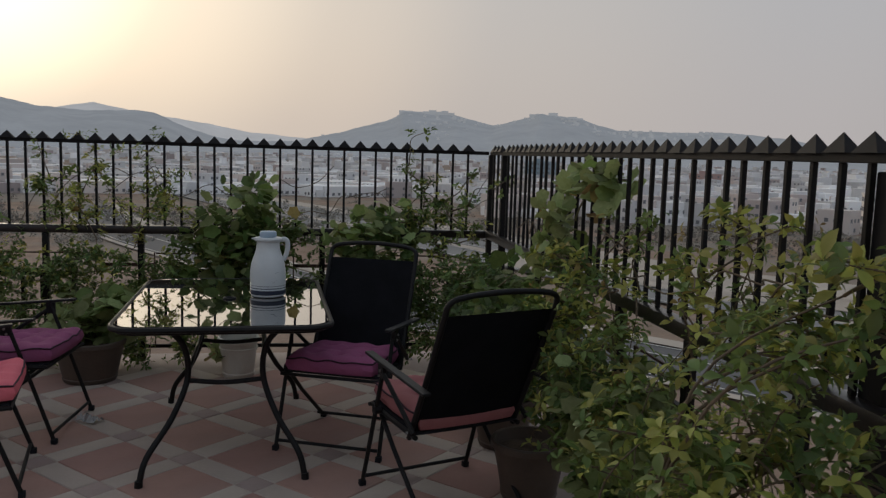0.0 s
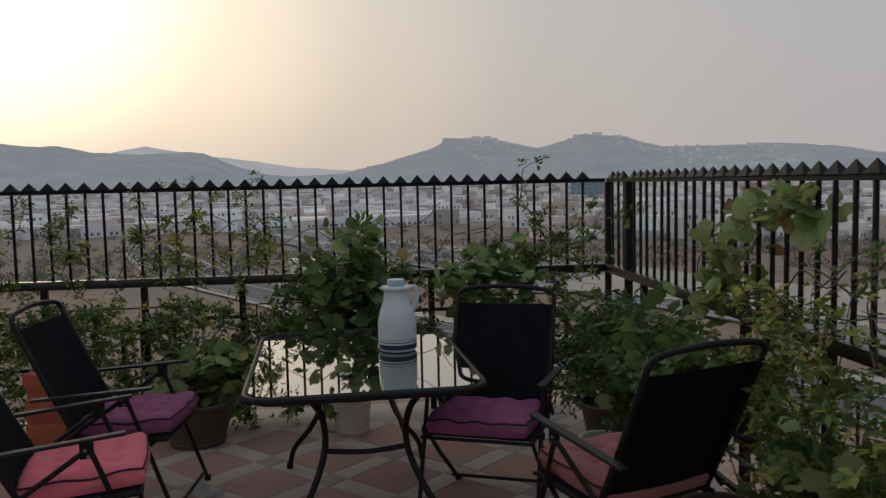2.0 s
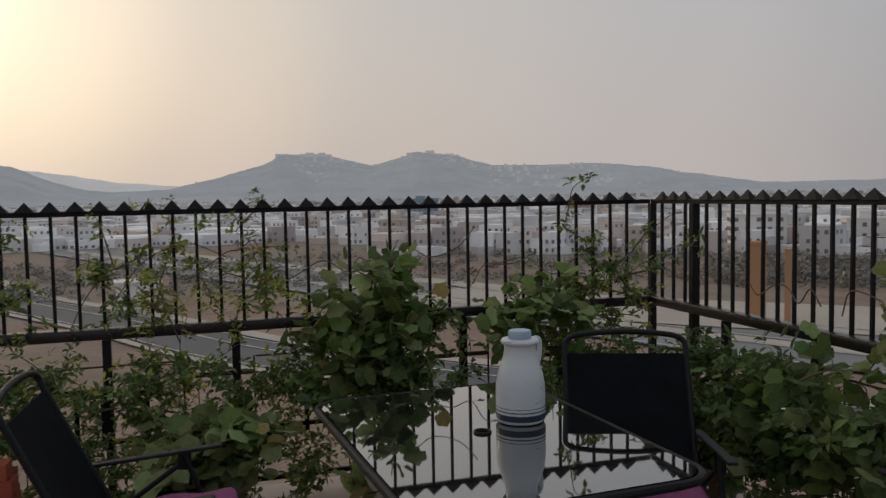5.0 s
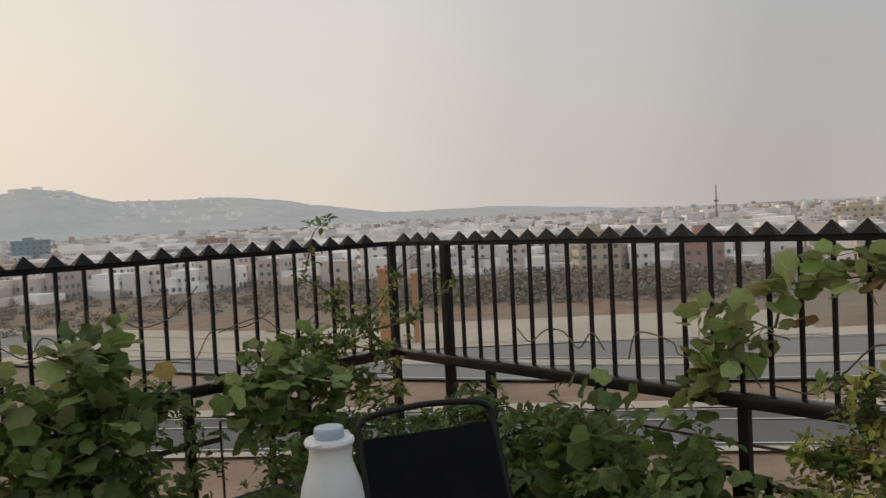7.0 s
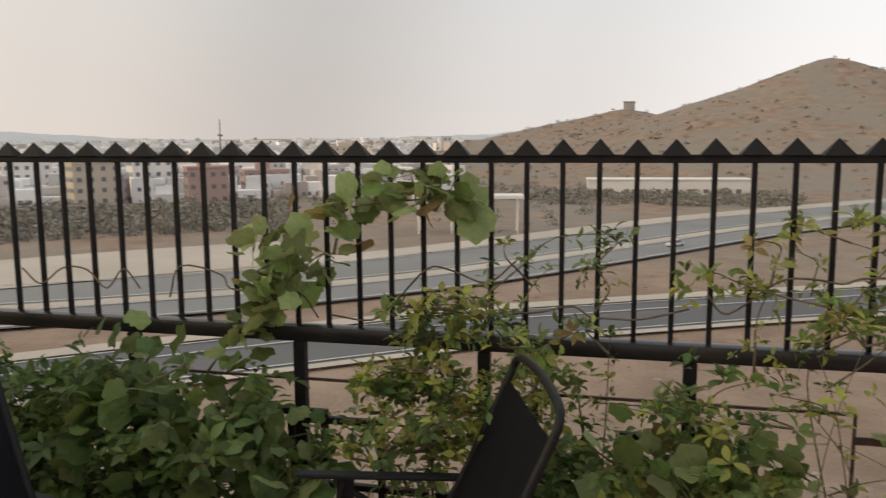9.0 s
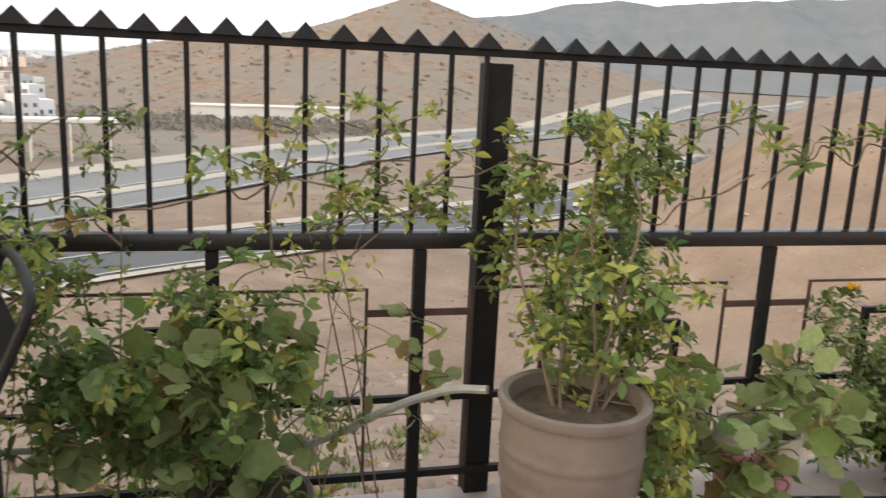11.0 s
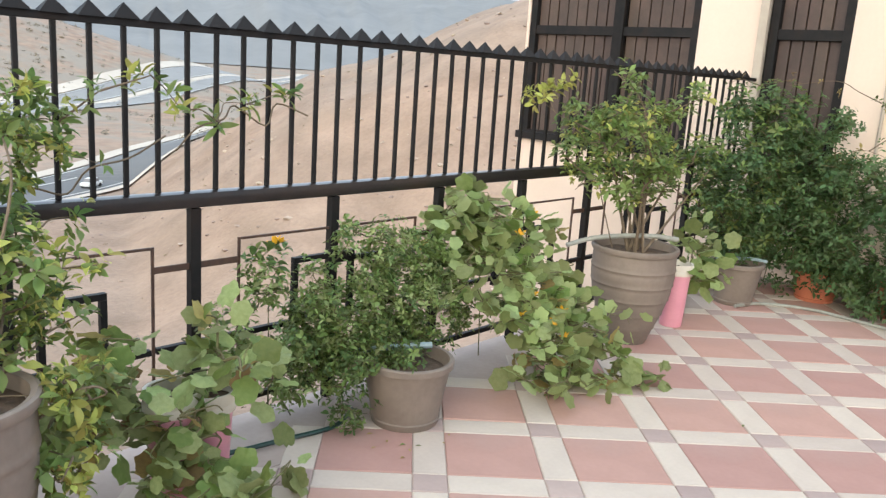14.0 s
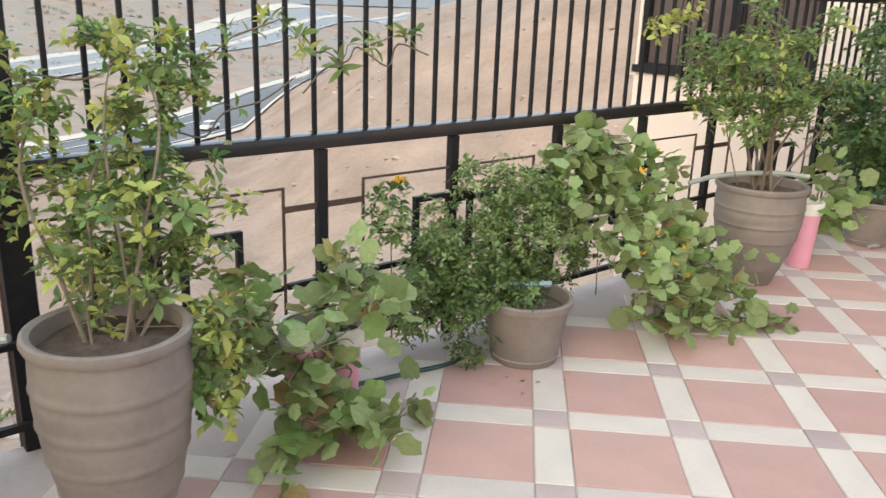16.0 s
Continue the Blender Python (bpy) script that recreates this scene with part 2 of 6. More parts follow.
def tube(points, radius, sides=10, taper=1.0, closed=False, bm=None, flat=1.0):
    """A round bar swept along points."""
    bm = bm or bmesh.new()
    pts = [Vector(p) for p in points]
    rings, n = [], len(pts)
    up = Vector((0, 0, 1))
    prev = None
    for i, p in enumerate(pts):
        d = (pts[(i + 1) % n] - pts[i - 1]) if closed else (pts[min(i + 1, n - 1)] - pts[max(i - 1, 0)])
        d.normalize()
        if prev is None:
            a = d.orthogonal().normalized() if abs(d.z) > 0.95 else d.cross(up).normalized()
        else:
            a = (prev - d * prev.dot(d)).normalized()
        prev = a
        b = d.cross(a)
        r = radius * (1 + (taper - 1) * i / max(n - 1, 1))
        rings.append([bm.verts.new(p + (a * math.cos(t) + b * math.sin(t) * flat) * r) for t in (2 * math.pi * k / sides for k in range(sides))])
    for i in range(n if closed else n - 1):
        r0, r1 = rings[i], rings[(i + 1) % n]
        for k in range(sides):
            bm.faces.new((r0[k], r0[(k + 1) % sides], r1[(k + 1) % sides], r1[k]))
    if not closed:
        bm.faces.new(rings[0][::-1])
        bm.faces.new(rings[-1])
    return bm


def smooth_path(points, steps=6):
    """Catmull-Rom through points."""
    P = [Vector(p) for p in points]
    P = [2 * P[0] - P[1]] + P + [2 * P[-1] - P[-2]]
    out = []
    for i in range(1, len(P) - 2):
        for s in range(steps):
            t = s / steps
            out.append(0.5 * ((2 * P[i]) + (P[i + 1] - P[i - 1]) * t + (2 * P[i - 1] - 5 * P[i] + 4 * P[i + 1] - P[i + 2]) * t * t + (3 * P[i] - P[i - 1] - 3 * P[i + 1] + P[i + 2]) * t ** 3))
    out.append(P[-2])
    return out


def lathe(profile, sides=40, bm=None):
    bm = bm or bmesh.new()
    rings = []
    for r, z in profile:
        rings.append([bm.verts.new((r * math.cos(2 * math.pi * k / sides), r * math.sin(2 * math.pi * k / sides), z)) for k in range(sides)] if r > 1e-5 else [bm.verts.new((0, 0, z))])
    for a, b in zip(rings, rings[1:]):
        for k in range(sides):
            j = (k + 1) % sides
            if len(a) > 1 and len(b) > 1:
                bm.faces.new((a[k], a[j], b[j], b[k]))
            elif len(b) == 1 and len(a) > 1:
                bm.faces.new((a[k], a[j], b[0]))
            elif len(a) == 1 and len(b) > 1:
                bm.faces.new((a[0], b[j], b[k]))
    return bm


# ---- terrace floor ----
X0, X1, Y0, Y1 = -6.0, 0.06, -9.86, 0.62
floor = tagged(part("floor", box((X0, Y0, -0.25), (X1, Y1, -0.006), 0.004), M_GROUT), "terrace slab paved in red and cream diamond tiles", "floor", kind="structure")
wall_s = thing("wall_south", "cream plastered house wall with shuttered openings", "wall", kind="structure")
WY = -9.86


def wall_piece(lo, hi):
    part("wall_panel", box(lo, hi), M_WALL, wall_s, smooth=False)


WIN = [(0.55, 2.30, 0.88, 2.75), (-0.65, -0.03, 0.62, 2.75)]
WX0, WX1, WZ0, WZ1 = -6.3, 2.33, -9.0, 3.1
wall_piece((WX0, WY - 0.25, WZ0), (-0.65, WY, WZ1))
wall_piece((-0.03, WY - 0.25, WZ0), (0.55, WY, WZ1))
wall_piece((2.30, WY - 0.25, WZ0), (WX1, WY, WZ1))
for a, b, c, d in WIN:
    wall_piece((a, WY - 0.25, WZ0), (b, WY, c))
    wall_piece((a, WY - 0.25, d), (b, WY, WZ1))
wall_w = tagged(part("wall_west", box((-6.3, WY, -0.3), (-6.0, Y1, 1.0)), M_WALL, smooth=False), "plain cream plastered terrace parapet", "wall", kind="structure")
back = tagged(part("wall_behind", box((WX0, WY - 6, WZ0), (WX1, WY - 5.8, WZ1)), M_WALL, smooth=False), "plain cream back wall of the house", "wall", kind="structure")
roof = tagged(part("ceiling", box((WX0, WY - 6, WZ1), (WX1, WY + 0.02, WZ1 + 0.2)), M_WALL, smooth=False), "flat cream roof slab of the house", "ceiling", kind="structure")
side = tagged(part("wall_east", box((WX1 - 0.2, WY - 5.8, WZ0), (WX1, WY - 0.25, WZ1)), M_WALL, smooth=False), "plain cream side wall of the house", "wall", kind="structure")


def shuttered(name, a, b, c, d, planks, label):
    w = thing(name, label, "window", kind="structure")
    y = WY - 0.06
    part("window_backing", box((a + 0.02, y - 0.05, c), (b - 0.02, y - 0.03, d)), M_SHUTTER, w, smooth=False)
    for lo, hi in (((a, y - 0.04, c), (a + 0.07, y + 0.05, d)), ((b - 0.07, y - 0.04, c), (b, y + 0.05, d)), ((a + 0.07, y - 0.03, c), (b - 0.07, y + 0.045, c + 0.07)), ((a + 0.07, y - 0.03, 1.86), (b - 0.07, y + 0.04, 1.94))):
        part("window_frame", box(lo, hi, 0.004), M_IRON, w, "dark painted frame", smooth=False)
    step = (b - a - 0.14) / planks
    for i in range(planks):
        x = a + 0.07 + step * i
        part("plank", box((x + 0.006, y - 0.03, c + 0.07), (x + step - 0.006, y - 0.005 + random.uniform(0, 0.012), d), 0.004), M_SHUTTER, w, smooth=False)
    return w


w1 = shuttered("window_1", *WIN[0], 15, "wide window closed by dark brown vertical plank shutters")
for x in (1.32,):
    part("window_mullion", box((x - 0.05, WY - 0.11, 0.95), (x + 0.05, WY, 2.75), 0.004), M_IRON, w1, "dark central mullion", smooth=False)
part("window_ledge", box((0.5, WY - 0.02, 0.86), (2.32, WY + 0.06, 0.93), 0.005), M_IRON, w1, "dark window ledge", smooth=False)
w2 = shuttered("window_2", *WIN[1], 5, "narrow window closed by dark brown plank shutters")
part("window_jamb", box((-0.03, WY - 0.05, 0.9), (0.035, WY + 0.05, 2.75), 0.004), M_TRIM, w2, "grey stone jamb", smooth=False)
# Thin tube added in place of the shadow line where the wall steps.
pipe = tagged(part("downpipe", tube([(-0.95, WY + 0.018, 0.2), (-0.95, WY + 0.018, 3.0)], 0.012, 10), M_TRIM), "thin grey tube standing in for a shadow gap in the cream wall", "pipe")

# floor tiles laid on the diagonal
D = 0.349
TILE_O = Vector((-0.862, -5.370))
E1, E2 = Vector((D, D)), Vector((D, -D))
EDGE = E1.length
BAND = 0.13
RED = EDGE - BAND


def tile_mesh(name, w, d, material, h=0.012, bev=0.004):
    bm = box((-w / 2, -d / 2, -h), (w / 2, d / 2, 0))
    top = [e for e in bm.edges if all(abs(v.co.z) < 1e-6 for v in e.verts)]
    bmesh.ops.bevel(bm, geom=top, offset=bev, segments=1, affect="EDGES")
    me = bpy.data.meshes.new(name)
    bm.to_mesh(me)
    bm.free()
    me.materials.append(material)
    return me


G = 0.0025
T_RED, T_BAND, T_SMALL = tile_mesh("tile", RED - G, RED - G, M_RED), tile_mesh("band_tile", RED - G, BAND - G, M_BAND), tile_mesh("corner_tile", BAND - G, BAND - G, M_SMALL)
tiles = []
for i in range(-40, 40):
    for j in range(-40, 40):
        for me, oi, oj, rz in ((T_SMALL, 0, 0, 45), (T_BAND, 0.5, 0, 45), (T_BAND, 0, 0.5, -45), (T_RED, 0.5, 0.5, 45)):
            p = TILE_O + E1 * (i + oi) + E2 * (j + oj)
            m = 0.30 if me is T_RED else 0.16
            if X0 + m - 0.3 < p.x < -0.22 and Y0 + m < p.y < Y1 - 0.55:
                tiles.append((me, p.x, p.y, rz))
tiles.sort(key=lambda q: math.hypot(q[1] + 1.0, (q[2] + 4.5) * 0.6))
count, rest = {}, []
for me, x, y, rz in tiles:
    count[me.name] = count.get(me.name, 0) + 1
    mw = pose(x, y, random.uniform(-0.0015, 0.0015), random.uniform(-0.15, 0.15), random.uniform(-0.15, 0.15), rz)
    if count[me.name] <= 300:
        o = new(me.name, me)
        o.parent, o.matrix_basis = floor, mw
    else:
        rest.append((me, mw))
for src in (T_RED, T_BAND, T_SMALL):
    sel = [mw for me, mw in rest if me is src]
    if sel:
        bm = bmesh.new()
        for mw in sel:
            k = len(bm.verts)
            bm.from_mesh(src)
            bm.verts.ensure_lookup_table()
            for v in bm.verts[k:]:
                v.co = mw @ v.co
        tagged(part("outer_" + src.name + "s", bm, src.materials[0], floor, smooth=False), kind="stuff")
# plain border of pale screed along the fences
tagged(part("paving_border", box((-0.40, Y0, -0.02), (X1, 0.02, -0.003), 0.003), M_BORDER, floor, "dusty worn border strip"), kind="structure")
tagged(part("paving_border", box((X0, 0.02, -0.02), (X1, Y1, -0.003), 0.003), M_BORDER, floor, "dusty worn border strip"), kind="structure")

# ---- fences ----
S = 0.115
ZT, ZB = 1.534, 0.969


def bar_mesh():
    bm = box((-0.008, -0.008, ZB), (0.008, 0.008, ZT), 0.002)
    me = bpy.data.meshes.new("bar")
    bm.to_mesh(me)
    bm.free()
    me.materials.append(M_IRON)
    return me


def spike_mesh():
    bm = bmesh.new()
    z = ZT + 0.024
    v = [bm.verts.new(c) for c in ((-0.046, -0.026, z), (0.046, -0.026, z), (0.046, 0.026, z), (-0.046, 0.026, z), (0, 0, z + 0.052))]
    for f in ((0, 1, 4), (1, 2, 4), (2, 3, 4), (3, 0, 4), (3, 2, 1, 0)):
        bm.faces.new([v[k] for k in f])
    me = bpy.data.meshes.new("spike")
    bm.to_mesh(me)
    bm.free()
    me.materials.append(M_IRON)
    return me


BAR, SPIKE = bar_mesh(), spike_mesh()


def fence(name, label, origin, angle, bars, posts, length, low_posts, start=0.0):
    """Along its own x axis: spiked bars over a thick rail, posts and geometric rods below."""
    f = thing(name, label, "fence", Matrix.Translation(origin) @ pose(0, 0, 0, 0, 0, angle), kind="structure")
    part("top_bar", box((start, -0.012, ZT), (length, 0.012, ZT + 0.026), 0.003), M_IRON, f, smooth=False)
    part("rail", box((start, -0.034, ZB - 0.060), (length, 0.032, ZB), 0.018), M_RAIL, f, "thick dark painted rail, rusty in places")
    for x in bars:
        b = new("bar", BAR)
        b.parent = f
        b.matrix_basis = pose(x, random.uniform(-0.001, 0.001), 0, random.uniform(-0.2, 0.2), 0, 0)
        s = new("spike", SPIKE)
        s.parent, s.matrix_basis = f, pose(x, 0, random.uniform(-0.002, 0.001), 0, 0, random.uniform(-3, 3))
    for x, w, z0, z1 in posts:
        part("post", box((x - w / 2, -w / 2 + 0.055 * (w > 0.06), z0), (x + w / 2, w / 2 + 0.055 * (w > 0.06), z1), 0.005), M_IRON, f, smooth=False)
    for x in low_posts:
        part("lower_post", box((x - 0.021, -0.019, -0.006), (x + 0.021, 0.019, ZB - 0.062), 0.004), M_IRON, f, smooth=False)
    return f


def rods(f, x0):
    """One repeat of the geometric infill, 1.33 m long."""
    t, r = 0.012, 0.005

    def piece(nm, lo, hi, mtl):
        part(nm, box(lo, hi, 0.0015), mtl, f, smooth=False)
    piece("rod", (x0 - r, -r, 0.10), (x0 + r, r, 0.775), M_ROD)
    piece("flat_bar", (x0 + r, -0.004, 0.675), (x0 + 0.355, 0.004, 0.70), M_ROD)
    piece("rod", (x0 + 0.36 - r, -r, 0.10), (x0 + 0.36 + r, r, 0.775), M_ROD)
    piece("rod", (x0 + 0.37, -r, 0.765), (x0 + 1.325, r, 0.775), M_ROD)
    for a, b in ((x0 + 0.62, x0 + 0.95), (x0 + 0.80, x0 + 1.16)):
        zt = 0.66 if a < x0 + 0.7 else 0.635
        piece("frame_tube", (a, -t, zt - 0.024), (b, t, zt), M_IRON)
        piece("frame_tube", (a, -t, 0.34), (a + 0.024, t, zt - 0.025), M_IRON)
        piece("frame_tube", (b - 0.024, -t, 0.34), (b, t, zt - 0.025), M_IRON)
    piece("frame_tube", (x0 + 0.01, -t, 0.37), (x0 + 1.32, t, 0.392), M_IRON)
    piece("frame_tube", (x0 - 0.01, -t, 0.085), (x0 + 1.33, t, 0.11), M_IRON)


CY = 0.44
BO = CY + 4.093 - S
fr = fence("fence_east", "black iron fence with pyramid spikes over a rusty rail", (0, CY, 0), -90,
           [S * k for k in range(1, 4)] + [CY + S * k for k in range(1, 34)] + [BO + S * k for k in range(0, 50)],
           [(0.0, 0.04, -0.006, ZT), (CY, 0.045, -0.006, ZT), (CY + 3.845, 0.09, -0.3, 1.515)], CY - WY,
           [CY + 0.29 + 0.662 * k for k in range(15)])
for k in range(7):
    rods(fr, CY + 0.76 + 1.333 * k)
ff = fence("fence_north", "black iron fence with pyramid spikes facing the valley", (-6.0, CY, 0), 0,
           [6.0 - 0.05 + 0.0065 - 0.1144 * k - 0.02 for k in range(1, 52)], [(0.03, 0.045, -0.006, ZT)], 5.98,
           [6.0 - 0.61 - 0.635 * k for k in range(9)], start=0.0)
for k in range(4):
    rods(ff, 0.55 + 1.333 * k)

# ---- land outside ----
def sstep(a, b, x):
    t = np.clip((x - a) / (b - a), 0, 1)
    return t * t * (3 - 2 * t)


def vnoise(x, y, seed=0.0):
    """Smooth sum of sines, cheap on arrays."""
    v = 0
    for k, (f, a) in enumerate(((0.6, 1.0), (1.27, 0.55), (2.9, 0.3), (5.7, 0.16), (11.3, 0.09))):
        c, s = math.cos(1.3 * k + seed), math.sin(1.3 * k + seed)
        v = v + a * np.sin(f * (x * c + y * s) + 2.1 * k + seed + 1.2 * np.sin(f * 0.7 * (x * s - y * c) + seed))
    return v


PLAIN = -24.0


def land(x, y):
    r = np.hypot(x, y)
    az = np.degrees(np.arctan2(x, y))
    z = -7.5 + (PLAIN + 7.5) * sstep(3, 75, r)
    # the plain rises slowly under the town
    z = z + 13 * sstep(350, 2300, r) + 0.6 * vnoise(x / 40, y / 40) * sstep(170, 320, r)
    # bare hillside by the house
    rise = np.interp(az, [-180, -150, 116.5, 120.3, 122.5, 124.4, 126, 128.7, 131, 136, 140, 150, 170, 180], [30, 0, 0, 6, 10, 14, 17.5, 22, 25, 30, 35, 44, 44, 30])
    crest = rise * sstep(25, 150, r) * (1 - 0.9 * sstep(155, 260, r))
    z = z + crest + 1.1 * vnoise(x / 9, y / 9, 2) * sstep(118, 132, az) * sstep(25, 60, r) * (1 - sstep(160, 220, r))
    # brown conical hill, its shoulder, and grey hills behind
    d1 = np.hypot((x - 587), (y + 123) * 0.85)
    z = np.maximum(z, PLAIN + 1.5 + 76 * np.clip(1 - d1 / 260, 0, 1) ** 1.5 + 2.2 * vnoise(x / 45, y / 45, 4) * np.clip(1 - d1 / 260, 0, 1))
    d2 = np.hypot((x - 690), (y - 10) * 0.9)
    z = np.maximum(z, PLAIN + 2 + 44 * np.clip(1 - d2 / 210, 0, 1) ** 1.2 + 2 * vnoise(x / 40, y / 40, 6) * np.clip(1 - d2 / 210, 0, 1))
    return z


def polar_sheet(r_list, az_list, fn):
    r, a = np.meshgrid(np.array(r_list), np.radians(np.array(az_list)), indexing="ij")
    x, y = r * np.sin(a), r * np.cos(a)
    z = fn(x, y)
    v = np.stack([x, y, z], -1).reshape(-1, 3)
    nr, na = r.shape
    idx = np.arange(nr * na).reshape(nr, na)
    f = np.stack([idx[:-1, :-1], idx[1:, :-1], idx[1:, 1:], idx[:-1, 1:]], -1).reshape(-1, 4)
    return v, f


def sheet(name, v, f, material, smooth=True):
    me = bpy.data.meshes.new(name)
    me.from_pydata(v.tolist(), [], f.tolist())
    me.materials.append(material)
    if smooth:
        me.polygons.foreach_set("use_smooth", [True] * len(me.polygons))
    return new(name, me)


def ground_mat():
    """Bare tan earth by the house; farther out scrub patches, their colour paled to imitate haze."""
    m = mat("dry_earth", (0.37, 0.265, 0.20), (0.24, 0.17, 0.128), rough=0.95, scale=0.16, fine=1.9, bump=0.7, bump_dist=0.6, spec=0.1, stain=(0.25, 0.18, 0.125))
    n, l = m.node_tree.nodes, m.node_tree.links
    bare = n["Principled BSDF"].inputs["Base Color"].links[0].from_socket
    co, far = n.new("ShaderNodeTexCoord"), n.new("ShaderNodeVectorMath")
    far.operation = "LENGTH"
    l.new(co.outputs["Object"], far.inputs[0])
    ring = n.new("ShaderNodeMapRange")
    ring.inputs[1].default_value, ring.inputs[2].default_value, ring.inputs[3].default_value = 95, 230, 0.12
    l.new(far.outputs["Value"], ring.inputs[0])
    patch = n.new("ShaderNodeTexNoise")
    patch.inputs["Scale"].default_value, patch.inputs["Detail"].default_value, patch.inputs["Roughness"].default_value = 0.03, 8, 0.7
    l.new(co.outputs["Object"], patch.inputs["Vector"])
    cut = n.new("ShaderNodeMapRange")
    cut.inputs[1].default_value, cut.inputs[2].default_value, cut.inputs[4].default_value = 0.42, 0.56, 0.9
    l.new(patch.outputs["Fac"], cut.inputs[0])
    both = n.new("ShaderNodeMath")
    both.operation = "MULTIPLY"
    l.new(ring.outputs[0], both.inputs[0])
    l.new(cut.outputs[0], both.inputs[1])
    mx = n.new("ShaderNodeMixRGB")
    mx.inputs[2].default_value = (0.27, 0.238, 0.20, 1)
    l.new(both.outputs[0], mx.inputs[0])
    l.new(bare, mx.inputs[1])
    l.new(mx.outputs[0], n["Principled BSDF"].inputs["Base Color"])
    return m


M_EARTH = ground_mat()
M_DARKROAD = mat("newer_asphalt", (0.105, 0.105, 0.108), (0.135, 0.132, 0.13), rough=0.85, scale=0.05, fine=1.5, bump=0.1)
# Far highway's grey raised in colour to stand in for haze.
M_ASPHALT = mat("asphalt", (0.205, 0.20, 0.195), (0.25, 0.243, 0.235), rough=0.85, scale=0.05, fine=1.5, bump=0.1)
M_LINE = mat("road_paint", (0.62, 0.60, 0.56), rough=0.7, scale=1, bump=0)
M_SAND = mat("pale_sand", (0.52, 0.455, 0.385), (0.43, 0.37, 0.305), rough=0.95, scale=0.06, fine=1.2, bump=0.3, bump_dist=0.2)
M_SCRUB = leaf_mat("dusty_scrub", (0.20, 0.165, 0.11), (0.24, 0.195, 0.13), spread=0.3, rough=0.9)
# Tree colour lightened to stand in for the haze over the valley.
M_FARWOOD = mat("dusty_trees", (0.23, 0.21, 0.175), (0.285, 0.262, 0.222), rough=0.95, scale=0.08, fine=0.8, bump=0.3, spread=0.3)
M_TOWN = mat("pale_rendered_walls", (0.86, 0.84, 0.82), (0.76, 0.74, 0.725), rough=0.85, scale=0.02, fine=0.4, bump=0.05, spread=0.3)
M_TOWN2 = mat("tinted_rendered_walls", (0.62, 0.52, 0.47), (0.56, 0.51, 0.48), rough=0.85, scale=0.02, fine=0.4, bump=0.05, spread=0.3)
M_DARKWIN = mat("far_window_dark", (0.2, 0.2, 0.21), rough=0.4, bump=0)


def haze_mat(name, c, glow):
    """Far backdrop with evening haze painted into its colour and a faint glow."""
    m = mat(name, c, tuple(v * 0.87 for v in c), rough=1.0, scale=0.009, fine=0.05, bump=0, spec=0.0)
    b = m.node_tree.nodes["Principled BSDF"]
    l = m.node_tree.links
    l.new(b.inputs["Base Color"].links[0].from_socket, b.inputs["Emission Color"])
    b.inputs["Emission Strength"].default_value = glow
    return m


# Ridge haze painted in; the farther ridge gets a paler, brighter-glowing copy.
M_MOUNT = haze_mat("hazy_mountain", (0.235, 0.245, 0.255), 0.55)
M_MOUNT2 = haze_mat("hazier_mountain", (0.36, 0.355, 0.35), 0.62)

rr = list(np.concatenate([[0.001], np.geomspace(2.5, 2600, 170), [4200]]))
v, f = polar_sheet(rr, np.linspace(-180, 180, 481), land)
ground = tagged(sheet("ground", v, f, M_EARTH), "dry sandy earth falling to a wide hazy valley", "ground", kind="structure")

SIL = [(-180, 1.0), (-60, 2.2), (-40, 4.2), (-30, 3.9), (-25.5, 3.4), (-23.7, 3.05), (-21.5, 2.75), (-19.5, 2.81), (-17.6, 2.4), (-16, 2.33), (-14.5, 2.2), (-13.2, 2.3), (-12, 2.42), (-10.7, 2.28), (-9.8, 1.95), (-8.5, 1.35), (-7, 0.85), (-5, 0.6), (-1.3, 0.72), (1.5, 1.35), (4.4, 2.15), (5.5, 2.6), (5.9, 2.97), (9.4, 2.85), (12.3, 2.2), (14.2, 2.65), (15.6, 3.05), (18.3, 2.75),
       (20.8, 2.02), (24, 2.0), (27.2, 2.08), (31, 1.72), (35, 1.08), (38.7, 0.5), (48, 0.5), (55, 0.0), (61, -0.2), (73, -0.1), (80, 0.1), (86, 0.6), (100, 2.4), (104, 3.3), (107.7, 3.6), (112.4, 4.72), (115.3, 4.95), (117.8, 4.7), (122, 4.9), (127, 5.3), (131, 5.4), (150, 4.5), (180, 1.0)]


FAR_SIL = [(-75, 1.0), (-24, 1.5), (-16.6, 2.3), (-15.3, 2.6), (-14.3, 2.74), (-12.9, 2.5), (-10, 2.0), (-8, 1.75), (-6, 1.45), (-4.4, 1.2), (-2, 1.0), (0, 0.85), (8, 0.8), (105, 0.3)]


